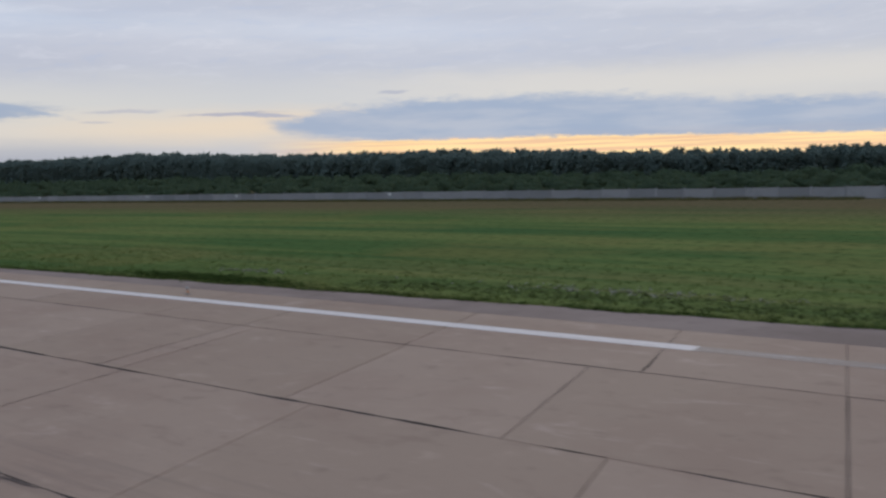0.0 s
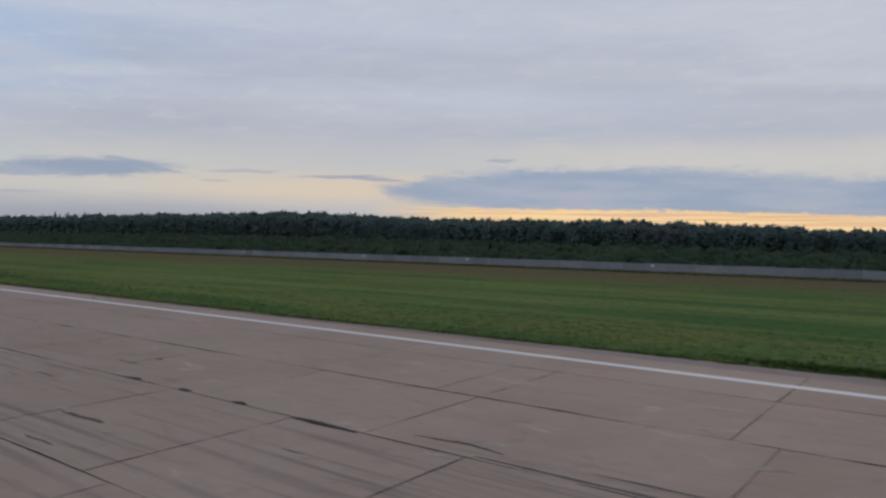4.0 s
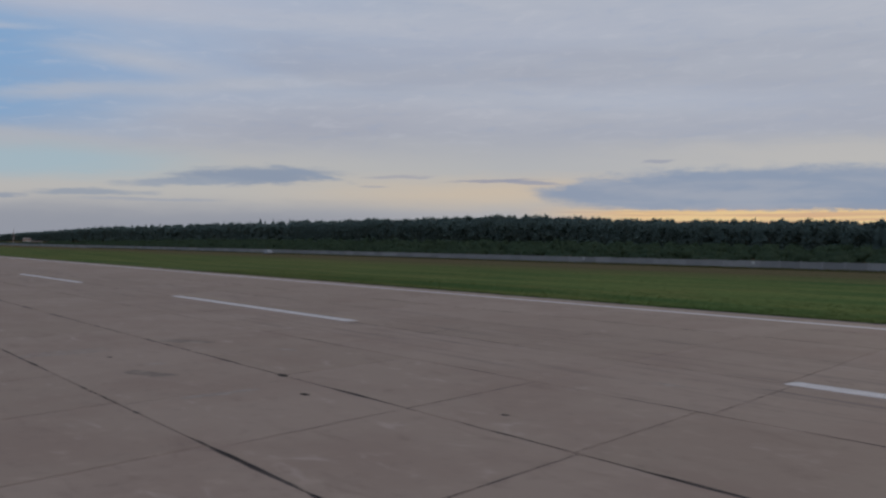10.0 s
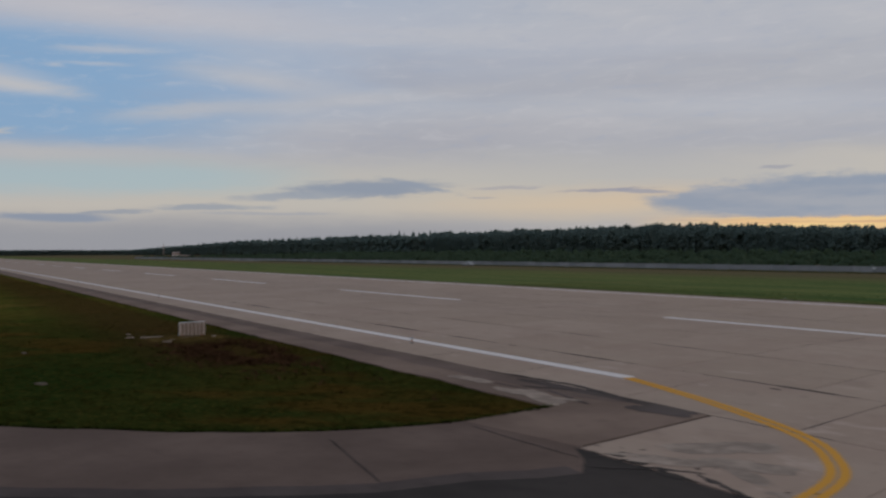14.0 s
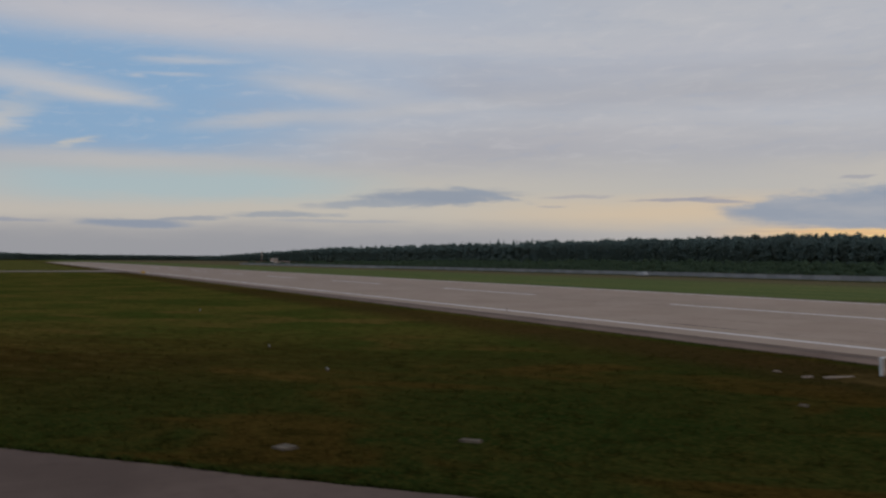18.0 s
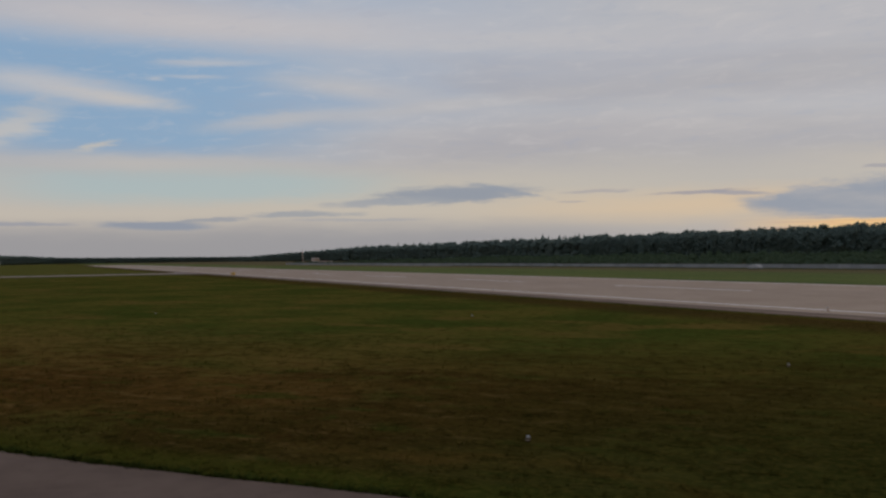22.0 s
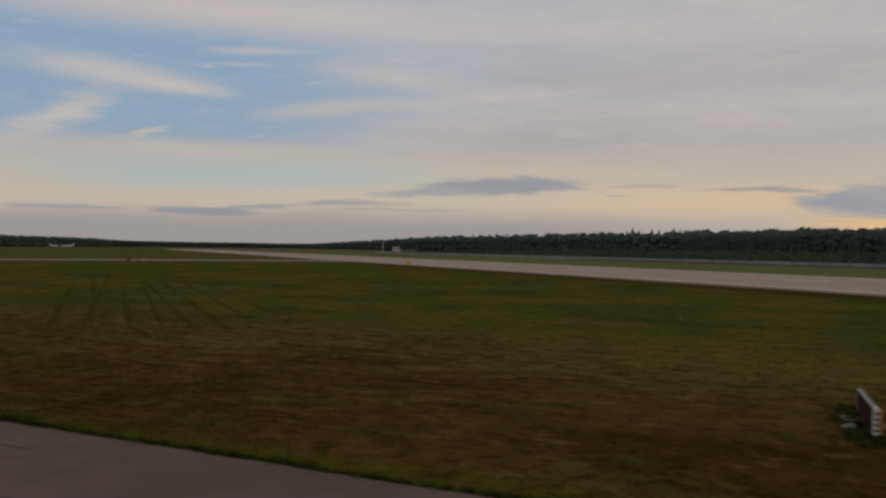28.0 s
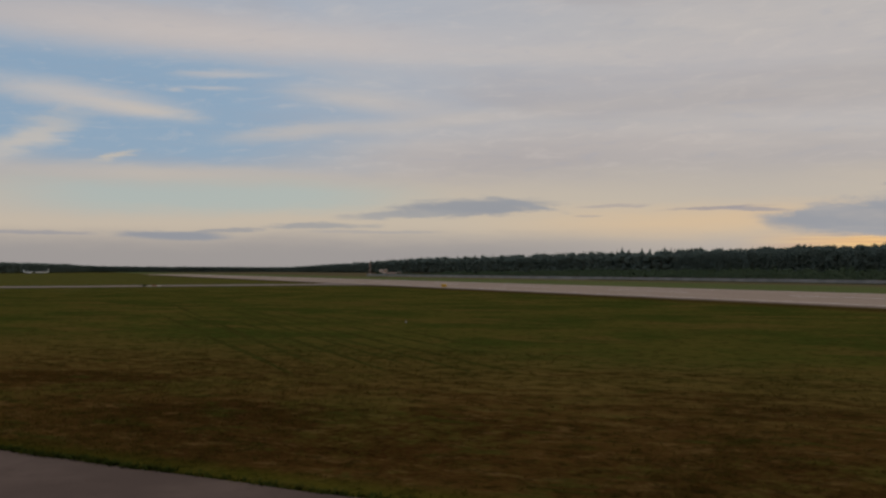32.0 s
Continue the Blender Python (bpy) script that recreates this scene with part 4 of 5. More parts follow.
def guide_sign(m, length, height, ribs, label, rib_mat, back_mat, checked=True):
    """A low airfield sign: box, ribs at given fractions, checkered ends, short legs, slabs under it."""
    sign = empty("airfield_sign", m, label=label, category="sign", group="airfield signs")
    low = 0.04
    mid = low + height / 2
    part("face", box("face", (length, 0.03, height), SIGN_FACE, 0.005, (0, -0.075, mid)), sign, "dark red sign face")
    part("back_panel", box("back_panel", (length, 0.10, height), back_mat, 0.01, (0, 0, mid)), sign, "faded white back panel")
    for u in ribs:
        part("rib", box("rib", (0.07, 0.05, height * 1.02), rib_mat, 0.008, (length * (u - 0.5), 0.075, mid)), sign, "rust-stained rib")
    for s in (-1, 1):
        cap = part("end_cap", box("end_cap", (0.03, 0.14, height * 1.02), WHITE, 0.004, (s * (length / 2 + 0.016), -0.02, mid)), sign, "black and white checkered end" if checked else "faded white end")
        for k in range(4 if checked else 0):
            part("check", box("check", (0.012, 0.090, height / 8), BLACK, 0.0, (s * (length / 2 + 0.034), 0.0, low + height * (0.18 + 0.21 * k))), cap)
        part("end_rib", box("end_rib", (0.045, 0.09, height), ORANGE if checked else rib_mat, 0.006, (s * (length / 2 + 0.01), 0.105, mid)), sign, "orange corner bar" if checked else "")
    top = part("top_cap", box("top_cap", (length, 0.12, 0.035), WHITE, 0.004, (0, -0.02, low + 0.02 + height)), sign, "black and white checkered top edge" if checked else "faded white top edge")
    for i in range(int(length / 0.42) if checked else 0):
        part("check", box("check", (0.27, 0.105, 0.012), BLACK, 0.0, (-length / 2 + 0.25 + 0.42 * i, -0.02, low + 0.042 + height)), top)
    for x in (-0.4, 0.0, 0.4):
        part("leg", box("leg", (0.06, 0.06, 0.16), ORANGE, 0.005, (x * length, 0.04, 0.0)), sign, "orange leg")
    for x, y, a, b, t in ((-length * 0.30, -0.35, length * 0.26, 0.55, 8), (0.05, 0.40, length * 0.24, 0.5, -6), (length * 0.34, 0.55, length * 0.22, 0.5, 14), (length * 0.05, -0.5, length * 0.2, 0.4, -12)):
        part("footing_slab", box("footing_slab", (a, b, 0.12), WORN_CONCRETE, 0.03), sign, "broken concrete slab sunk in the grass", at=pose(x, y, -0.05, 2, -2, t))
    return sign


a0, a1 = Vector((-52.2, -93.2, -0.03)), Vector((-54.95, -90.9, -0.03))
guide_sign(pose(*((a0 + a1) / 2), 0, 0, math.degrees(math.atan2(a1.y - a0.y, a1.x - a0.x)) + 180), (a1 - a0).length, 0.72, (0.03, 0.18, 0.29, 0.55, 0.86), "faded white airfield sign with rusty ribs on broken slabs", RUST, SIGN_BACK)
guide_sign(pose(-4.75, -33.1, 0.06, 0, 0, 265), 1.40, 0.74, (0.03, 0.18, 0.34, 0.50, 0.66, 0.82, 0.97), "faded white ribbed airfield sign on a low dry mound", PINK_RIB, SHADED_BACK, False)
# dry mound under the small sign
mv, mf = [], []
for j in range(9):
    for i in range(24):
        q = j / 8
        t = i / 24 * 6.2832
        rr = q * (1 + 0.2 * noise.noise((math.cos(t) * 1.5, math.sin(t) * 1.5, 2)))
        mv.append((-4.6 + 2.2 * rr * math.cos(t), -33.6 + 2.6 * rr * math.sin(t), 0.13 * (1 - q * q) - 0.055 + 0.03 * noise.noise((i, j * 0.6, 0)) * (1 - q)))
for j in range(8):
    for i in range(24):
        mf.append((j * 24 + i, (j + 1) * 24 + i, (j + 1) * 24 + (i + 1) % 24, j * 24 + (i + 1) % 24))
DRY = plain("dry_earth", (0.105, 0.068, 0.022, 1), 1.0, 0.0, vary=0.5, scale=1.4)
tagged(part("earth_mound", mesh_of("earth_mound", mv, mf, DRY, smooth=True)), "low mound of dry earth and straw under a sign", "mound", kind="structure")

# yellow marker where the crossing taxiway meets the runway, and a barrier on that taxiway
marker = empty("taxi_sign", pose(-270, -29.9, 0, 0, 0, 25), label="small yellow taxiway sign on two short legs", category="sign")
part("board", box("board", (1.8, 0.18, 0.75), YELLOW, 0.02, (0, 0, 0.72)), marker)
for s in (-1, 1):
    part("leg", box("leg", (0.08, 0.08, 0.4), GREY_METAL, 0.005, (s * 0.65, 0, 0.18)), marker)
barrier = empty("work_barrier", pose(-333, -98.5, 0, 0, 0, 82), label="low dark, red and white barrier boards by the taxiway", category="barrier")
for i in range(4):
    part("board", box("board", (1.3, 0.12, 0.40), (BLACK, DULL_WHITE, DULL_RED, DULL_WHITE)[i], 0.02, (-2.1 + 1.4 * i, 0, 0.30)), barrier)
    part("foot", box("foot", (0.3, 0.5, 0.12), CONCRETE, 0.02, (-2.1 + 1.4 * i, 0, 0.02)), barrier)

# ---- landing aid by the far end ----
BX, BY = -955.0, 182.0
hut = empty("equipment_hut", pose(BX + 14, BY + 10, -0.11, 0, 0, 20), label="small white and red equipment hut before the forest", category="hut")
part("wall", box("wall", (7.0, 5.0, 5.4), DULL_WHITE, 0.03, (0, 0, 2.8)), hut)
part("red_band", box("red_band", (7.1, 5.1, 1.0), DULL_RED, 0.02, (0, 0, 3.6)), hut, "faded red band")
part("roof", box("roof", (7.5, 5.5, 0.25), GREY_METAL, 0.03, (0, 0, 5.6)), hut)
part("door", box("door", (1.0, 0.08, 2.1), GREY_METAL, 0.01, (-1.6, -2.58, 1.1)), hut)
part("window", box("window", (1.4, 0.08, 0.9), GLASS, 0.01, (1.6, -2.58, 1.6)), hut)
array = empty("antenna_array", pose(BX + 45, BY + 12, -0.05), label="low red and white antenna frames in a row", category="antenna")
for i in range(14):
    part("frame", box("frame", (2.6, 0.3, 1.5), (DULL_RED, DULL_WHITE)[i % 2], 0.04, (-22 + i * 3.3, 0, 1.6)), array)
    part("stand", box("stand", (0.25, 0.25, 0.95), GREY_METAL, 0.02, (-22 + i * 3.3, 0, 0.42)), array)
mast = empty("antenna_mast", pose(BX, BY, -0.05), label="slim red and white lattice mast before the forest", category="mast")
for k in range(7):
    for cx, cy in ((-0.5, -0.5), (0.5, -0.5), (0.5, 0.5), (-0.5, 0.5)):
        s = 1 - 0.08 * k
        part("leg_section", box("leg_section", (0.22, 0.22, 2.0), (DULL_WHITE, DULL_RED)[k % 2], 0.02, (cx * s, cy * s, 1.0 + 2.0 * k)), mast)
    for cy in (-0.5, 0.5):
        part("brace", box("brace", (1.0, 0.10, 0.10), (DULL_RED, DULL_WHITE)[k % 2], 0.01, (0, cy * (1 - 0.08 * k), 2.0 * k + 0.1)), mast)
part("mast_top", rod("mast_top", 0.06, 0.03, 2.0, DULL_WHITE, 8, (0, 0, 14.0)), mast)


# ---- car on the fence road ----
def car(m):
    c = empty("car", m, label="small white car on the track along the fence", category="car")
    prof = [(-2.1, 0.35), (-2.15, 0.75), (-2.0, 0.98), (-1.45, 1.02), (-1.0, 1.42), (0.35, 1.46), (1.0, 1.02), (1.9, 0.90), (2.12, 0.68), (2.1, 0.35)]
    k = len(prof)
    v = [(x, s * (0.86 if z < 1.1 else 0.68), z) for s in (-1, 1) for x, z in prof]
    f = [list(range(k))[::-1], [k + i for i in range(k)]] + [(i, (i + 1) % k, k + (i + 1) % k, k + i) for i in range(k)]
    part("body", mesh_of("body", v, f, DULL_PAINT), c)
    for s in (-1, 1):
        part("side_window", mesh_of("side_window", [(-1.25, s * 0.80, 1.08), (0.72, s * 0.80, 1.08), (0.30, s * 0.715, 1.40), (-0.92, s * 0.715, 1.40)], [(0, 1, 2, 3)], GLASS), c)
        for x in (-1.3, 1.35):
            wh = part("wheel", rod("wheel", 0.31, 0.31, 0.20, TYRE, 18, (0, 0, -0.10)), c, at=pose(x, s * 0.80, 0.31, 90))
            part("hub", rod("hub", 0.17, 0.15, 0.22, GREY_METAL, 12, (0, 0, -0.11)), wh)
        part("headlight", box("headlight", (0.08, 0.3, 0.14), GLASS, 0.02, (2.10, s * 0.6, 0.72)), c)
    part("windscreen", mesh_of("windscreen", [(0.98, -0.72, 1.06), (0.98, 0.72, 1.06), (0.42, 0.62, 1.43), (0.42, -0.62, 1.43)], [(0, 1, 2, 3)], GLASS), c)
    return c


car(pose(-200, 106.5, -0.05, 0, 0, 180))


# ---- airliners parked far off ----
def tube(name, stations, mat, sides=16):
    v, f = [], []
    for x, y0, z0, ry, rz in stations:
        v += [(x, y0 + ry * math.cos(i * 2 * math.pi / sides), z0 + rz * math.sin(i * 2 * math.pi / sides)) for i in range(sides)]
    for j in range(len(stations) - 1):
        f += [(j * sides + i, j * sides + (i + 1) % sides, (j + 1) * sides + (i + 1) % sides, (j + 1) * sides + i) for i in range(sides)]
    f += [list(range(sides))[::-1], [(len(stations) - 1) * sides + i for i in range(sides)]]
    return mesh_of(name, v, f, mat, smooth=True)


def wing(name, root, tip, mat):
    """A tapered slab between a root and a tip chord: x front, x back, y, z, thickness."""
    v = []
    for x0, x1, y, z, t in (root, tip):
        v += [(x0, y, z), ((x0 * 0.6 + x1 * 0.4), y, z + t), (x1, y, z), ((x0 * 0.6 + x1 * 0.4), y, z - t)]
    return mesh_of(name, v, [(0, 1, 5, 4), (1, 2, 6, 5), (2, 3, 7, 6), (3, 0, 4, 7), (0, 3, 2, 1), (4, 5, 6, 7)], mat)


def airliner(m):
    jet = empty("airliner", m, label="white regional jet parked far off on the field", category="aircraft", group="parked airliners")
    jet.scale = (0.57, 0.57, 0.57)
    part("fuselage", tube("fuselage", [(-17.5, 0, 4.3, 0.2, 0.2), (-14, 0, 4.0, 1.1, 1.2), (-9, 0, 3.6, 1.9, 1.9), (10, 0, 3.5, 1.95, 1.95), (14, 0, 3.35, 1.7, 1.7), (16.4, 0, 3.1, 1.0, 1.0), (17.2, 0, 3.0, 0.3, 0.3)], WHITE), jet)
    for s in (-1, 1):
        wg = part("wing", wing("wing", (4.5, -2.5, s * 1.6, 2.7, 0.35), (-2.2, -3.9, s * 16, 3.7, 0.12), WHITE), jet)
        part("winglet", mesh_of("winglet", [(-2.4, s * 16, 3.7), (-3.9, s * 16, 3.7), (-4.6, s * 16.5, 6.1), (-3.8, s * 16.5, 6.1), (-3.2, s * 16.12, 3.7)], [(0, 1, 2, 3), (4, 1, 2)], WHITE), wg)
        part("tailplane", wing("tailplane", (-13.6, -16.6, s * 0.5, 4.7, 0.18), (-15.8, -17.0, s * 6, 5.1, 0.08), WHITE), jet)
        part("engine", tube("engine", [(4.2, s * 5.4, 1.6, 0.95, 0.95), (1.5, s * 5.4, 1.6, 1.0, 1.0), (-0.6, s * 5.4, 1.7, 0.55, 0.55)], GREY_METAL, 14), jet)
    part("fin", mesh_of("fin", [(-12.2, -0.15, 5.0), (-16.9, -0.15, 5.0), (-18.0, -0.08, 11.4), (-16.0, -0.08, 11.4), (-12.2, 0.15, 5.0), (-16.9, 0.15, 5.0), (-18.0, 0.08, 11.4), (-16.0, 0.08, 11.4)],
                        [(0, 1, 2, 3), (7, 6, 5, 4), (0, 3, 7, 4), (3, 2, 6, 7), (2, 1, 5, 6)], WHITE), jet)
    for x, y in ((12.5, 0), (-0.8, 2.6), (-0.8, -2.6)):
        gear = part("landing_gear", rod("landing_gear", 0.14, 0.14, 1.8, GREY_METAL, 8, (x, y, 0.4)), jet)
        part("wheel", rod("wheel", 0.5, 0.5, 0.7, TYRE, 14, (0, 0, -0.35)), gear, at=pose(x, y, 0.5, 90))


for y, turn in ((-140.4, -90), (-158.7, 42)):
    airliner(pose(-1540, y, 0, 0, 0, turn))


# ---- marks on the pavement ----
def strips(name, lines, z, mat, **tags):
    """Several flat streaks: x, y, length, width, turn."""
    v, f = [], []
    for n, (x, y, l, wd, turn) in enumerate(lines):
        c, s = math.cos(radians(turn)), math.sin(radians(turn))
        z1 = z + 0.0002 * (n % 9)
        k = 26
        o = len(v)
        for i in range(k + 1):
            u = i / k - 0.5
            ww = wd * (0.35 + 0.65 * math.sin(math.pi * (i + 0.4) / (k + 0.8))) * (1 + 0.55 * noise.noise((x + i * 0.45, y, 3)) + 0.45 * noise.noise((x + i * 1.7, y, 8)))
            bow = 0.10 * noise.noise((x * 0.3, i * 0.1, y)) * min(1.0, wd * 5)
            for side in (-0.5, 0.5):
                v.append((x + u * l * c - (side * ww + bow) * s, y + u * l * s + (side * ww + bow) * c, z1))
            if i:
                f.append((o + 2 * i - 2, o + 2 * i, o + 2 * i + 1, o + 2 * i - 1))
    return tagged(part(name, mesh_of(name, v, f, mat)), **tags)


rub = [(108.1, 6.75, 6.8, 0.16, 0), (112.0, 7.5, 9.0, 0.16, 0), (120.0, 7.6, 2.4, 0.12, 4), (85.8, 2.5, 1.2, 0.16, 3), (94.5, 2.4, 2.0, 0.18, 0), (99.5, 6.55, 2.4, 0.22, 2), (104.2, 7.5, 1.8, 0.14, -8),
       (82.2, -2.05, 2.4, 0.22, 2), (84.0, -2.9, 1.4, 0.22, 0), (76.5, -1.8, 2.3, 0.20, 0), (80.6, -3.2, 0.45, 0.30, 20), (94.4, 2.4, 2.1, 0.16, 4), (90.1, -1.3, 0.9, 0.45, 0), (75.7, -2.75, 1.8, 0.18, 3),
       (76.9, -1.65, 2.5, 0.22, 8), (81.8, -1.85, 1.8, 0.16, -2), (88.9, 6.7, 0.5, 0.16, 0), (92.2, 6.7, 0.4, 0.2, 0), (95.4, 6.7, 0.6, 0.2, 0)]
for i in range(34):
    rub.append((rng.uniform(58, 130), rng.normal(0.5, 4.0), rng.uniform(0.5, 2.6), rng.uniform(0.05, 0.14), rng.normal(0, 3.0)))
for i in range(40):
    rub.append((rng.uniform(-150, 58), rng.normal(0.5, 5.0), rng.uniform(0.6, 4.0), rng.uniform(0.05, 0.14), rng.normal(0, 2.0)))
strips("tyre_marks", rub, 0.0036, RUBBER, label="dark rubber skid marks on the runway slabs", category="skid marks", kind="stuff")
pale = [(92.9, 2.65, 0.9, 0.28, 20), (104.0, 6.2, 0.8, 0.25, 10), (34.5, -12.2, 3.0, 1.1, 30), (44.0, -17.2, 2.6, 0.9, 20), (57.0, -3.6, 1.2, 0.3, 5), (36.1, -18.2, 4.0, 0.42, 92), (49.6, -16.8, 2.8, 0.45, 95), (40.3, -9.7, 1.2, 0.35, 20), (41.5, -16.1, 0.9, 0.3, 60), (35.2, -17.8, 3.6, 0.40, 100), (110.0, 10.5, 1.1, 0.34, 28), (104.1, 8.0, 1.0, 0.3, 10), (109.7, 12.3, 0.5, 0.2, 5), (86.4, 3.1, 0.9, 0.22, 20), (69.0, -16.0, 3.2, 1.0, 15), (33.0, -29.5, 3.0, 1.3, 60), (34.6, -30.6, 2.2, 1.0, 20), ]


def blobs(name, spots, z, mat, **tags):
    """Ragged flat patches: x, y, length, width, turn."""
    v, f = [], []
    for n, (x, y, l, wd, turn) in enumerate(spots):
        c, s = math.cos(radians(turn)), math.sin(radians(turn))
        o, k = len(v), 34
        z1 = z + 0.0006 * (n % 5)
        v.append((x, y, z1))
        for i in range(k):
            q = i * 2 * math.pi / k
            cu, su = math.cos(q), math.sin(q)
            # squarish, with a torn rim
            rr = (abs(cu) ** 3.5 + abs(su) ** 3.5) ** (-1 / 3.5) * (1 + 0.30 * noise.noise((cu * 1.6 + x, su * 1.6 + y, 2)) + 0.24 * noise.noise((cu * 5 + x, su * 5 + y, 7)))
            a, b2 = cu * rr * l / 2, su * rr * wd / 2
            v.append((x + a * c - b2 * s, y + a * s + b2 * c, z1))
            f.append((o, o + 1 + i, o + 1 + (i + 1) % k))
    return tagged(part(name, mesh_of(name, v, f, mat)), **tags)


blobs("repair_patches", [q for q in pale if q[3] >= 0.5], 0.003, WORN_CONCRETE, label="pale worn repair patches on the concrete", category="patches", kind="stuff")
strips("scuff_marks", [q for q in pale if q[3] < 0.5], 0.003, PATCH, label="pale scuffs on the runway slabs", category="patches", kind="stuff")
# broken concrete and crumbled asphalt where runway and taxiway meet
torn = [(24.0, -28.75, 3.2, 0.9, -14), (22.4, -28.9, 2.0, 0.5, -4), (25.0, -28.35, 1.1, 0.4, 20), (19.2, -28.5, 2.4, 0.7, 5), (33.4, -31.7, 2.0, 0.8, 32), (35.2, -31.3, 1.7, 0.5, -20), (36.8, -31.9, 1.0, 0.35, 10), (32.2, -32.2, 0.9, 0.3, 40)]
blobs("oil_stain", [(39.3, -31.3, 1.3, 0.75, 15)], 0.003, STAIN, label="dark oily stain on the exit slabs", category="stain", kind="stuff")
blobs("broken_concrete", torn, 0.004, WORN_CONCRETE, label="broken pale concrete at the end of the shoulder", category="patches", kind="stuff")
crumbs = [(x, -32.55 + rng.normal(0, 0.16), rng.uniform(0.12, 0.75), rng.uniform(0.08, 0.32), rng.uniform(-30, 30)) for x in np.arange(31.8, 62, 0.42)]
crumbs += [(rng.uniform(31, 40), -32.2 + abs(rng.normal(0, 0.5)), rng.uniform(0.06, 0.3), rng.uniform(0.04, 0.12), rng.uniform(-60, 60)) for _ in range(30)]
blobs("asphalt_crumbs", crumbs, 0.002, DARK_ASPHALT, label="ragged crumbling edge of dark asphalt on concrete", category="asphalt", kind="stuff")
blobs("asphalt_strip", [(24.6, -26.75, 8.5, 0.6, 2), (28.2, -27.2, 2.4, 1.1, 12), (24.6, -28.0, 3.0, 0.16, -12), (21.6, -28.2, 2.2, 0.12, 3)], 0.0, OLD_ASPHALT, label="dark old asphalt strip along the runway slabs", category="asphalt", kind="stuff")
tar = [(20.5, -26.4, 6.0, 0.25, 4), (24.0, -26.3, 4.5, 0.3, -6), (22.6, -27.4, 2.0, 0.25, 30), (35.6, -32.4, 2.0, 0.14, -14), (37.6, -32.7, 1.6, 0.18, -6), (39.6, -32.8, 2.4, 0.16, 5), (41.8, -32.6, 1.5, 0.12, 8), (34.0, -32.3, 1.4, 0.16, 30), (33.2, -33.2, 1.3, 0.12, 50),
       (80.9, -3.0, 0.5, 0.3, 20), (75.3, -6.9, 0.5, 0.3, 10), (51.3, -14.7, 0.5, 0.26, 0), (38.4, -17.0, 0.45, 0.2, 0), (47.2, -13.4, 0.7, 0.3, 0), (38.8, -22.15, 0.5, 0.24, 10), (40.1, -22.85, 0.4, 0.18, 0), (27.2, -20.8, 0.5, 0.2, 0), (57.7, -11.7, 0.3, 0.2, 0), (41.1, -25.5, 0.35, 0.16, 0), (53.5, -25.1, 0.3, 0.16, 0), (51.2, -28.2, 0.3, 0.16, 0), (89.3, 6.7, 0.6, 0.2, 0), (92.5, 6.6, 0.7, 0.25, 0), (95.6, 6.6, 0.6, 0.2, 0), (99.7, 6.45, 2.6, 0.20, 2), (85.4, 9.7, 0.5, 0.16, 0)]
strips("tar_patches", tar, 0.0056, TAR, label="black tar repairs on cracked pavement", category="tar", kind="stuff")
cracks = []
for pts in ([(-60.2, -117.0), (-61.1, -116.1), (-62.0, -115.4), (-63.1, -114.4)], [(-57.8, -114.4), (-58.6, -115.1), (-59.4, -115.7), (-60.3, -117.3)], [(26.8, -37.6), (31.4, -38.4)], [(27.2, -33.4), (29.4, -33.4), (31.8, -33.3)]):
    cracks.append(curve_through(pts, 0.2))
for c in cracks:
    tagged(ribbon("pavement_crack", [(x + 0.06 * noise.noise((x * 5, y * 5, 1)), y + 0.05 * noise.noise((x * 5, y * 5, 6))) for x, y in c], 0.045, -0.0015, TAR), "thin dark crack across the taxiway", "crack", "taxiway cracks")


# ---- grass tufts beside the pavement ----
def tufts(name, xy, heights, spread, mat, **tags):
    k = len(xy)
    b = 4
    a = rng.uniform(0, 6.283, (k, b))
    lean = rng.uniform(0.6, 2.2, (k, b)) * heights[:, None]
    off = rng.uniform(-spread, spread, (k, b, 2))
    base = xy[:, None, :] + off
    wd = heights[:, None] * rng.uniform(0.14, 0.30, (k, b))
    p0 = np.stack([base[..., 0] - np.sin(a) * wd, base[..., 1] + np.cos(a) * wd, np.full((k, b), -0.055)], -1)
    p1 = np.stack([base[..., 0] + np.sin(a) * wd, base[..., 1] - np.cos(a) * wd, np.full((k, b), -0.055)], -1)
    p2 = np.stack([base[..., 0] + np.cos(a) * lean, base[..., 1] + np.sin(a) * lean, heights[:, None] * rng.uniform(0.7, 1.2, (k, b)) - 0.05], -1)
    v = np.stack([p0, p1, p2], 2).reshape(-1, 3)
    return tagged(part(name, tri_mesh(name, v, np.arange(len(v)).reshape(-1, 3), (mat,))), **tags)


def along_edge(k, reach, power):
    """Spots on the grass side of the taxiway edge."""
    pts = np.array([q for q in EDGE if q[0] > -135])
    i = rng.integers(0, len(pts) - 1, k)
    u = rng.random((k, 1))
    p = pts[i] * (1 - u) + pts[i + 1] * u
    d = reach * rng.random((k, 1)) ** power
    return p + d * np.array([[-0.648, 0.762]]) - 0.05


spots = along_edge(52000, 34.0, 1.5)
keep = (spots[:, 1] < -29.9 - 0.0 * spots[:, 0]) & ((spots[:, 0] < 25.5) | (spots[:, 1] < -31))
spots = spots[keep]
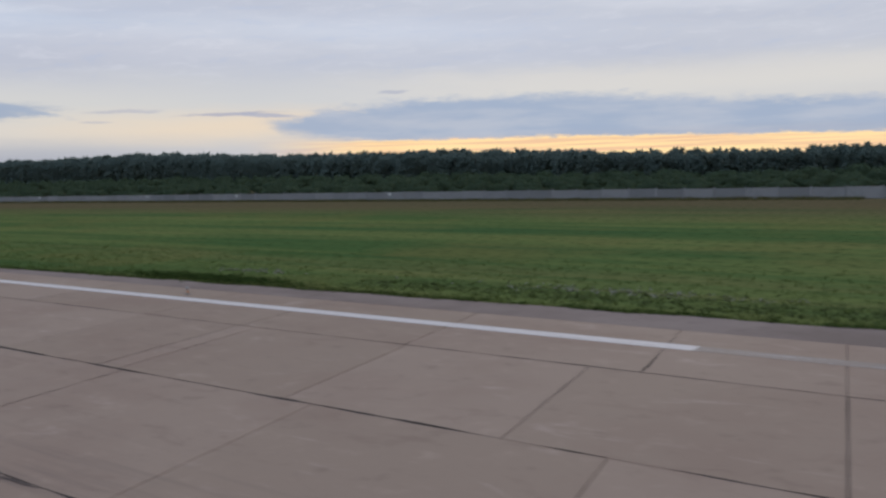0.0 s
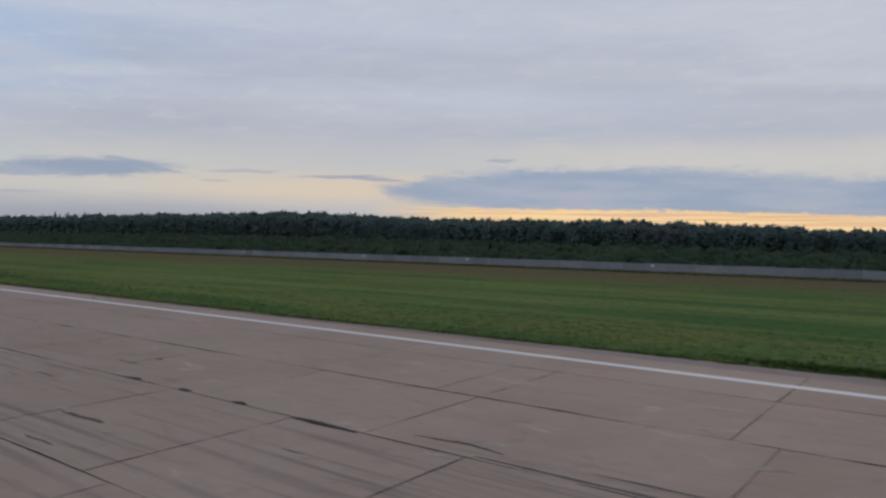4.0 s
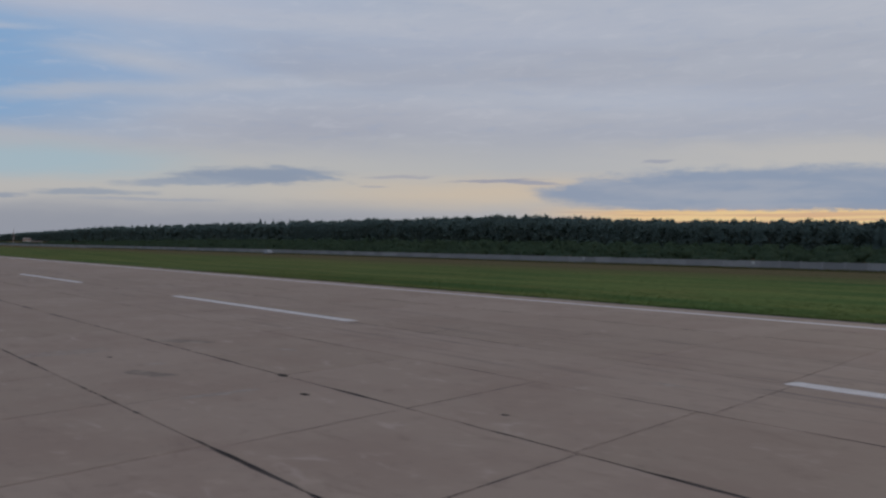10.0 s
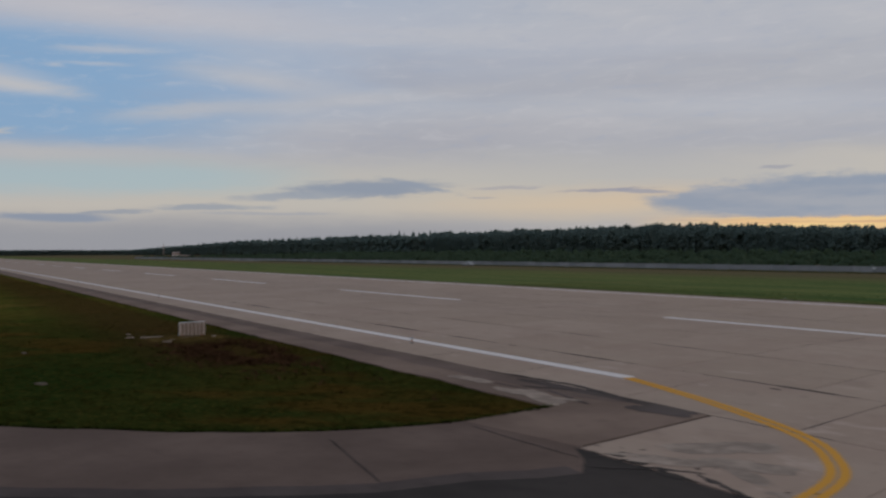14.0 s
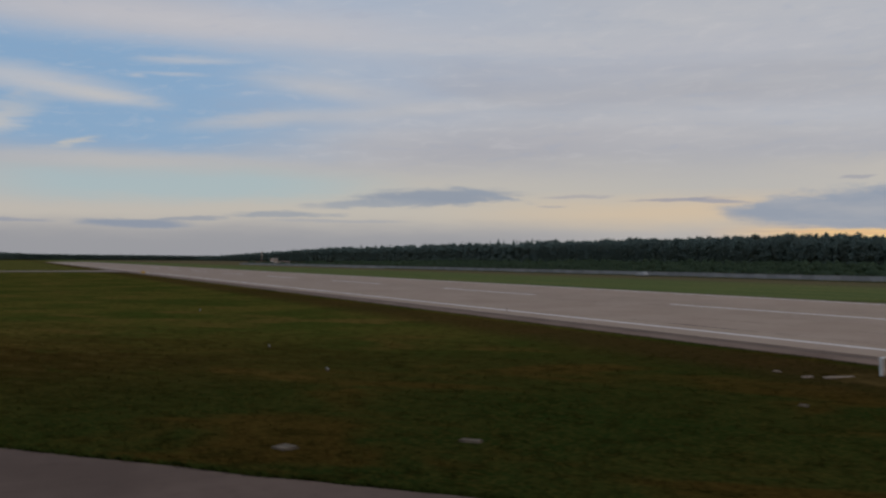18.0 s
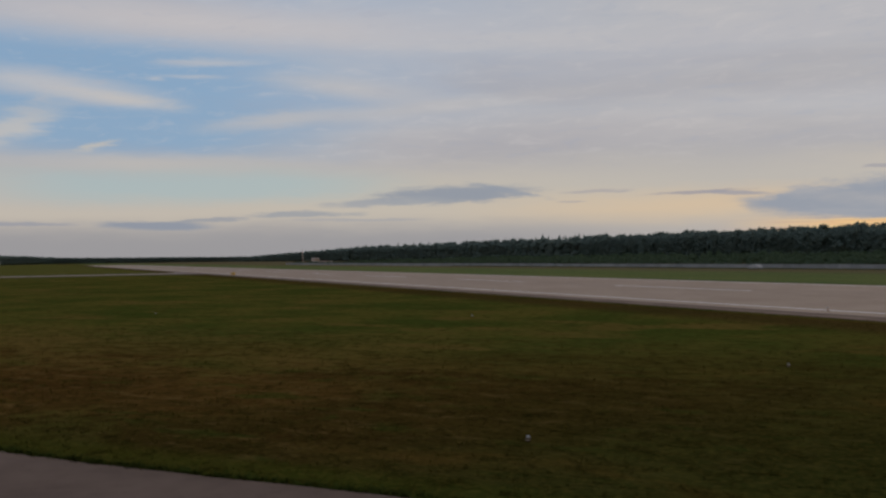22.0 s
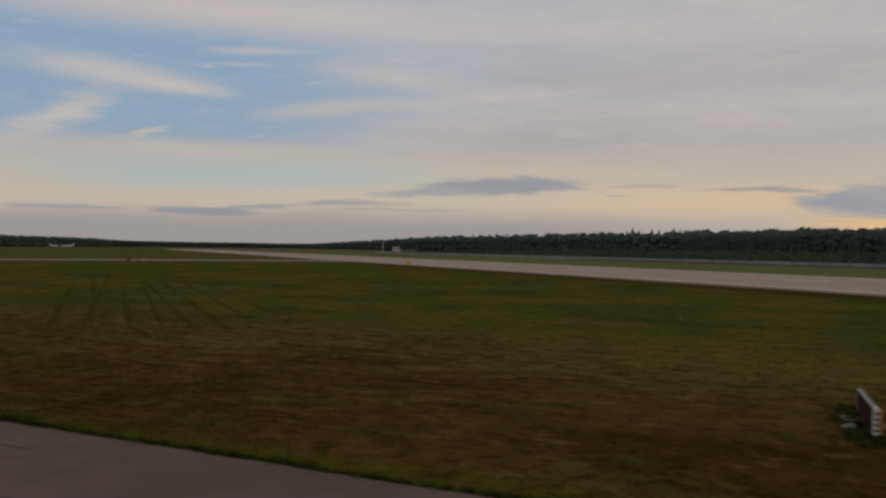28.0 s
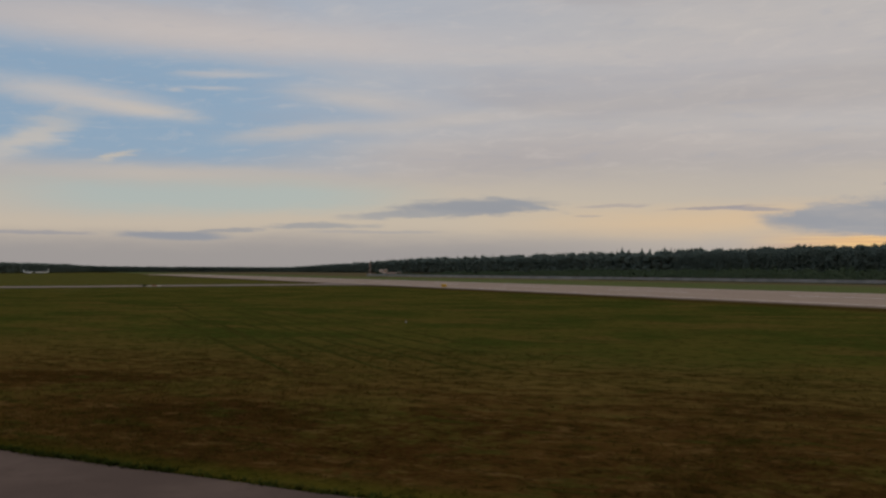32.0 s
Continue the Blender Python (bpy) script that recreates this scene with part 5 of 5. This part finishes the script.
# clear of the taxiway's bend
inside = np.array([x < np.interp(-y, [29.7, 33.2, 35.6, 39.3, 44.9, 51.6, 56.0, 61.9], [25.8, 26.3, 26.0, 24.5, 19.9, 12.7, 7.5, 1.3]) or y < -61.9 for x, y in spots])
spots = spots[inside]
tufts("grass_tufts", spots, rng.uniform(0.04, 0.10, len(spots)) * (0.6 + 0.8 * rng.random(len(spots))), 0.2, BLADES, label="short tufts of green and dry grass beside the taxiway", category="grass", kind="stuff")
rim = along_edge(9000, 0.35, 1.0)
rim = rim[[x < np.interp(-y, [29.7, 33.2, 35.6, 39.3, 44.9, 51.6, 56.0, 61.9], [25.9, 26.4, 26.1, 24.6, 20.0, 12.8, 7.6, 1.4]) or y < -61.9 for x, y in rim]]
tufts("grass_rim", rim, rng.uniform(0.06, 0.14, len(rim)), 0.08, RIM_GRASS, label="green rim of grass overgrowing the taxiway edge", category="grass", kind="stuff")
k = 26000
xs = rng.uniform(-60, 165, k)
spots = np.stack([xs, np.array([meadow_edge(q) for q in xs]) + 14 * rng.random(k) ** 3.0], 1)
tufts("meadow_tufts", spots, rng.uniform(0.05, 0.13, k), 0.15, BLADES, label="lush green grass tufts along the runway shoulder", category="grass", kind="stuff")
k = 11000
xs = rng.uniform(-20, 165, k)
xs = xs[[noise.noise((q * 0.21, 8, 1)) + 0.6 * noise.noise((q * 0.9, 2, 4)) > -0.22 for q in xs]]
spots = np.stack([xs, np.array([meadow_edge(q) for q in xs]) - 0.05 + 0.75 * rng.random(len(xs)) ** 1.6], 1)
tufts("meadow_rim", spots, rng.uniform(0.05, 0.13, len(xs)), 0.10, RANK, label="dark rank grass leaning over the shoulder edge", category="grass", kind="stuff")
k = 9000
spots = np.stack([rng.uniform(-130, 24, k), -29.7 - 9 * rng.random(k) ** 1.6], 1)
spots = spots[spots[:, 1] > -29.7 - 0.9 * (26 - spots[:, 0]) ** 1.0]
tufts("meadow_tufts", spots, rng.uniform(0.04, 0.10, len(spots)), 0.15, BLADES, label="grass tufts along the shoulder by the exit", category="grass", kind="stuff")

k = 2600
spots = np.stack([rng.normal(107.4, 2.7, k), rng.normal(27.5, 0.55, k)], 1)
tufts("weed_patch", spots, rng.uniform(0.07, 0.14, k), 0.12, RANK, label="dark rank weeds in the meadow by the shoulder", category="weeds", kind="stuff")
k = 1500
spots = np.stack([rng.uniform(116, 150, k), rng.normal(29.4, 0.9, k)], 1)
tufts("weed_patch", spots, rng.uniform(0.06, 0.13, k), 0.14, WEEDS, label="green weeds standing above the mown meadow", category="weeds", kind="stuff")
k = 60
spots = np.concatenate([np.stack([rng.normal(107.5, 1.4, k), rng.normal(30.7, 0.35, k)], 1), np.stack([rng.normal(128.0, 3.0, 2 * k), rng.normal(31.2, 0.5, 2 * k)], 1)])
tufts("meadow_flowers", spots, rng.uniform(0.08, 0.15, 3 * k), 0.05, FLOWERS, label="patches of small white meadow flowers", category="flowers", kind="stuff")
k = 520
u = rng.random((k, 1))
spots = np.array([[-51.4, -93.9]]) * (1 - u) + np.array([[-55.9, -90.1]]) * u + rng.normal(0, 0.42, (k, 2))
tufts("weed_patch", spots, rng.uniform(0.05, 0.16, k), 0.10, DIM_GRASS, label="dark green grass grown up round the sign", category="weeds", kind="stuff")
k = 2400
spots = np.stack([rng.normal(4.5, 4.0, k), rng.normal(-33.4, 1.4, k)], 1)
spots = spots[[q[1] < -30.6 and q[0] > -2.2 and noise.noise((q[0] * 0.4, q[1] * 0.5, 3)) > -0.1 for q in spots]]
tufts("withered_grass", spots, rng.uniform(0.08, 0.20, len(spots)), 0.18, BROWN, label="tall withered brown grass along the shoulder by the sign", category="grass", kind="stuff")
tracks = []
for a0, b0 in (((-152.6, -114.7), (-87.8, -115.4)), ((-196.2, -109.4), (-90.6, -113.4)), ((-154.3, -108.9), (-87.3, -110.8)), ((-170, -105.5), (-84, -107.2)), ((-170, -103.4), (-82, -105.4)), ((-162, -112.2), (-92, -112.9)), ((-150, -106.8), (-90, -108.8)), ((-160, -101.0), (-92, -102.8)), ((-150, -98.6), (-96, -100.2))):
    l = math.hypot(b0[0] - a0[0], b0[1] - a0[1])
    tracks += [((a0[0] * (1 - u) + b0[0] * u), (a0[1] * (1 - u) + b0[1] * u), l / 2.2, 0.50, math.degrees(math.atan2(b0[1] - a0[1], b0[0] - a0[0]))) for u in (0.25, 0.72)]
strips("wheel_tracks", tracks, -0.044, TRACK_GRASS, label="old wheel tracks pressed into the meadow", category="wheel tracks", kind="stuff")

k = 15000
spots = np.stack([rng.uniform(-420, 120, k), 112.9 - 3.2 * rng.random(k) ** 2], 1)
tufts("fence_weeds", spots, rng.uniform(0.15, 0.42, k), 0.25, BLADES, label="tall dry grass at the foot of the fence", category="grass", kind="stuff")

# ---- runway slabs ----
def slab_shape(y0, y1, long, g):
    """One skewed slab with a chamfered rim, its corner at the origin."""
    h = y1 - y0
    gx, gy = g
    quad = [(gx, gy), (long - gx, gy), (long - gx, h - gy), (gx, h - gy)]
    low = [(x + SKEW * y, y, -0.017) for x, y in quad]
    c = 0.014
    mid = [(x + SKEW * y, y, -0.006) for x, y in quad]
    inner = [(gx + c, gy + c), (long - gx - c, gy + c), (long - gx - c, h - gy - c), (gx + c, h - gy - c)]
    up = [(x + SKEW * y, y, 0.0) for x, y in inner]
    return low + mid + up, [(8, 9, 10, 11)] + [(b + i, b + (i + 1) % 4, b + 4 + (i + 1) % 4, b + 4 + i) for b in (0, 4) for i in range(4)]


# cross joints found along each row of slabs, at its southern edge; the rest are spaced evenly between
JOINTS = [[32.6, 37.0, 43.8, 50.7], [14.0, 20.8, 28.0, 35.3, 43.1, 49.7, 56.7], [33.6, 47.2, 55.2, 62.1], [53.7, 61.1, 67.8, 74.7, 81.4],
          [73.2, 80.4, 93.5, 112.4], [71.6, 78.6, 85.9, 101.1, 110.7, 117.2, 131.0], [70.7, 84.6, 97.7, 99.7, 116.4, 121.45, 122.4, 128.7, 134.5, 140.5],
          [82.0, 96.5, 98.3, 115.0, 120.2, 127.2, 134.5, 139.1]]


def all_joints(known):
    """Every cross joint of a row, from the far end to the east."""
    xs = list(known)
    out = []
    for a, b in zip(xs, xs[1:]):
        n = max(1, round((b - a) / LX))
        out += [a + (b - a) * i / n for i in range(n)]
    out.append(xs[-1])
    while out[0] > -480:
        out.insert(0, out[0] - LX)
    while out[-1] < 300:
        out.append(out[-1] + LX)
    return out


GAPS = [(0.007, 0.018), (0.014, 0.026), (0.022, 0.022), (0.005, 0.014), (0.010, 0.006)]
far_v, far_f = [], []
shapes = {}
for r in range(8):
    y0, y1 = ROWS_Y[r], ROWS_Y[r + 1]
    xs = all_joints(JOINTS[r])
    for x, x2 in zip(xs, xs[1:]):
        g = 4 if r in (4, 5) else int(rng.integers(4))
        if -62 <= x < 152:
            key = (r, round(x2 - x, 2), g)
            if key not in shapes:
                shapes[key] = mesh_of("slab", *slab_shape(y0, y1, x2 - x, GAPS[g]), SLAB)
            ob = part("slab", shapes[key], runway)
            ob.location = (x, y0, float(rng.uniform(-0.0015, 0.0)))
        else:
            v, f = slab_shape(y0, y1, x2 - x, GAPS[g])
            o = len(far_v)
            far_v += [(a + x, b + y0, c) for a, b, c in v]
            far_f += [[i + o for i in q] for q in f]
    for k in range(20):
        v, f = slab_shape(y0, y1, LX * 5, GAPS[1])
        x = xs[0] - (k + 1) * LX * 5
        o = len(far_v)
        far_v += [(a + x, b + y0, c) for a, b, c in v]
        far_f += [[i + o for i in q] for q in f]
tagged(part("far_slabs", mesh_of("far_slabs", far_v, far_f, SLABS), runway), kind="stuff")
exit_base = tagged(sheet("exit_apron", [(29.6, -26.5), (31.0, -32.6), (96.3, -32.6), (94.6, -26.5)], -0.018, TAR), "concrete slabs between the runway and the taxiway", "pavement", kind="structure")
for k in range(0, 9):
    x = 31.05 + k * LX
    ob = part("slab", mesh_of("slab", *slab_shape(-32.6, -26.5, LX, GAPS[k % 4]), SLAB), exit_base)
    ob.location = (x, -32.6, -0.001)


# tar poured along the joints, thick here and thin there
jv, jf = [], []


def seam(x0, y0, x1, y1, base, seed):
    l = math.hypot(x1 - x0, y1 - y0)
    n = max(2, int(l / 0.35))
    nx, ny = -(y1 - y0) / l, (x1 - x0) / l
    o = len(jv)
    for i in range(n + 1):
        u = i / n
        x, y = x0 + (x1 - x0) * u, y0 + (y1 - y0) * u
        k = noise.noise((x * 0.22, y * 0.22, seed)) + 0.6 * noise.noise((x * 1.3, y * 1.3, seed + 5))
        wd = max(0.0, base * (0.6 + 1.9 * k))
        sh = 0.03 * noise.noise((x * 0.8, y * 0.8, seed + 9))
        jv.append((x + nx * (sh + wd / 2), y + ny * (sh + wd / 2), 0.0022))
        jv.append((x + nx * (sh - wd / 2), y + ny * (sh - wd / 2), 0.0022))
        if i:
            jf.append((o + 2 * i - 2, o + 2 * i - 1, o + 2 * i + 1, o + 2 * i))


for r, (yy, base) in enumerate(zip(ROWS_Y[:-1], (0.07, 0.17, 0.12, 0.05, 0.05, 0.06, 0.10, 0.045))):
    seam(-40, yy, 150, yy, base, 3.0 * r)
for r in range(8):
    y0, y1 = ROWS_Y[r], ROWS_Y[r + 1]
    for k, x in enumerate(q for q in all_joints(JOINTS[r]) if -20 < q < 152):
        seam(x, y0, x + SKEW * (y1 - y0), y1, float(rng.choice([0.0, 0.012, 0.022, 0.045])), 50.0 + r * 7 + k)
tagged(part("joint_tar", mesh_of("joint_tar", jv, jf, TAR), runway), kind="stuff")
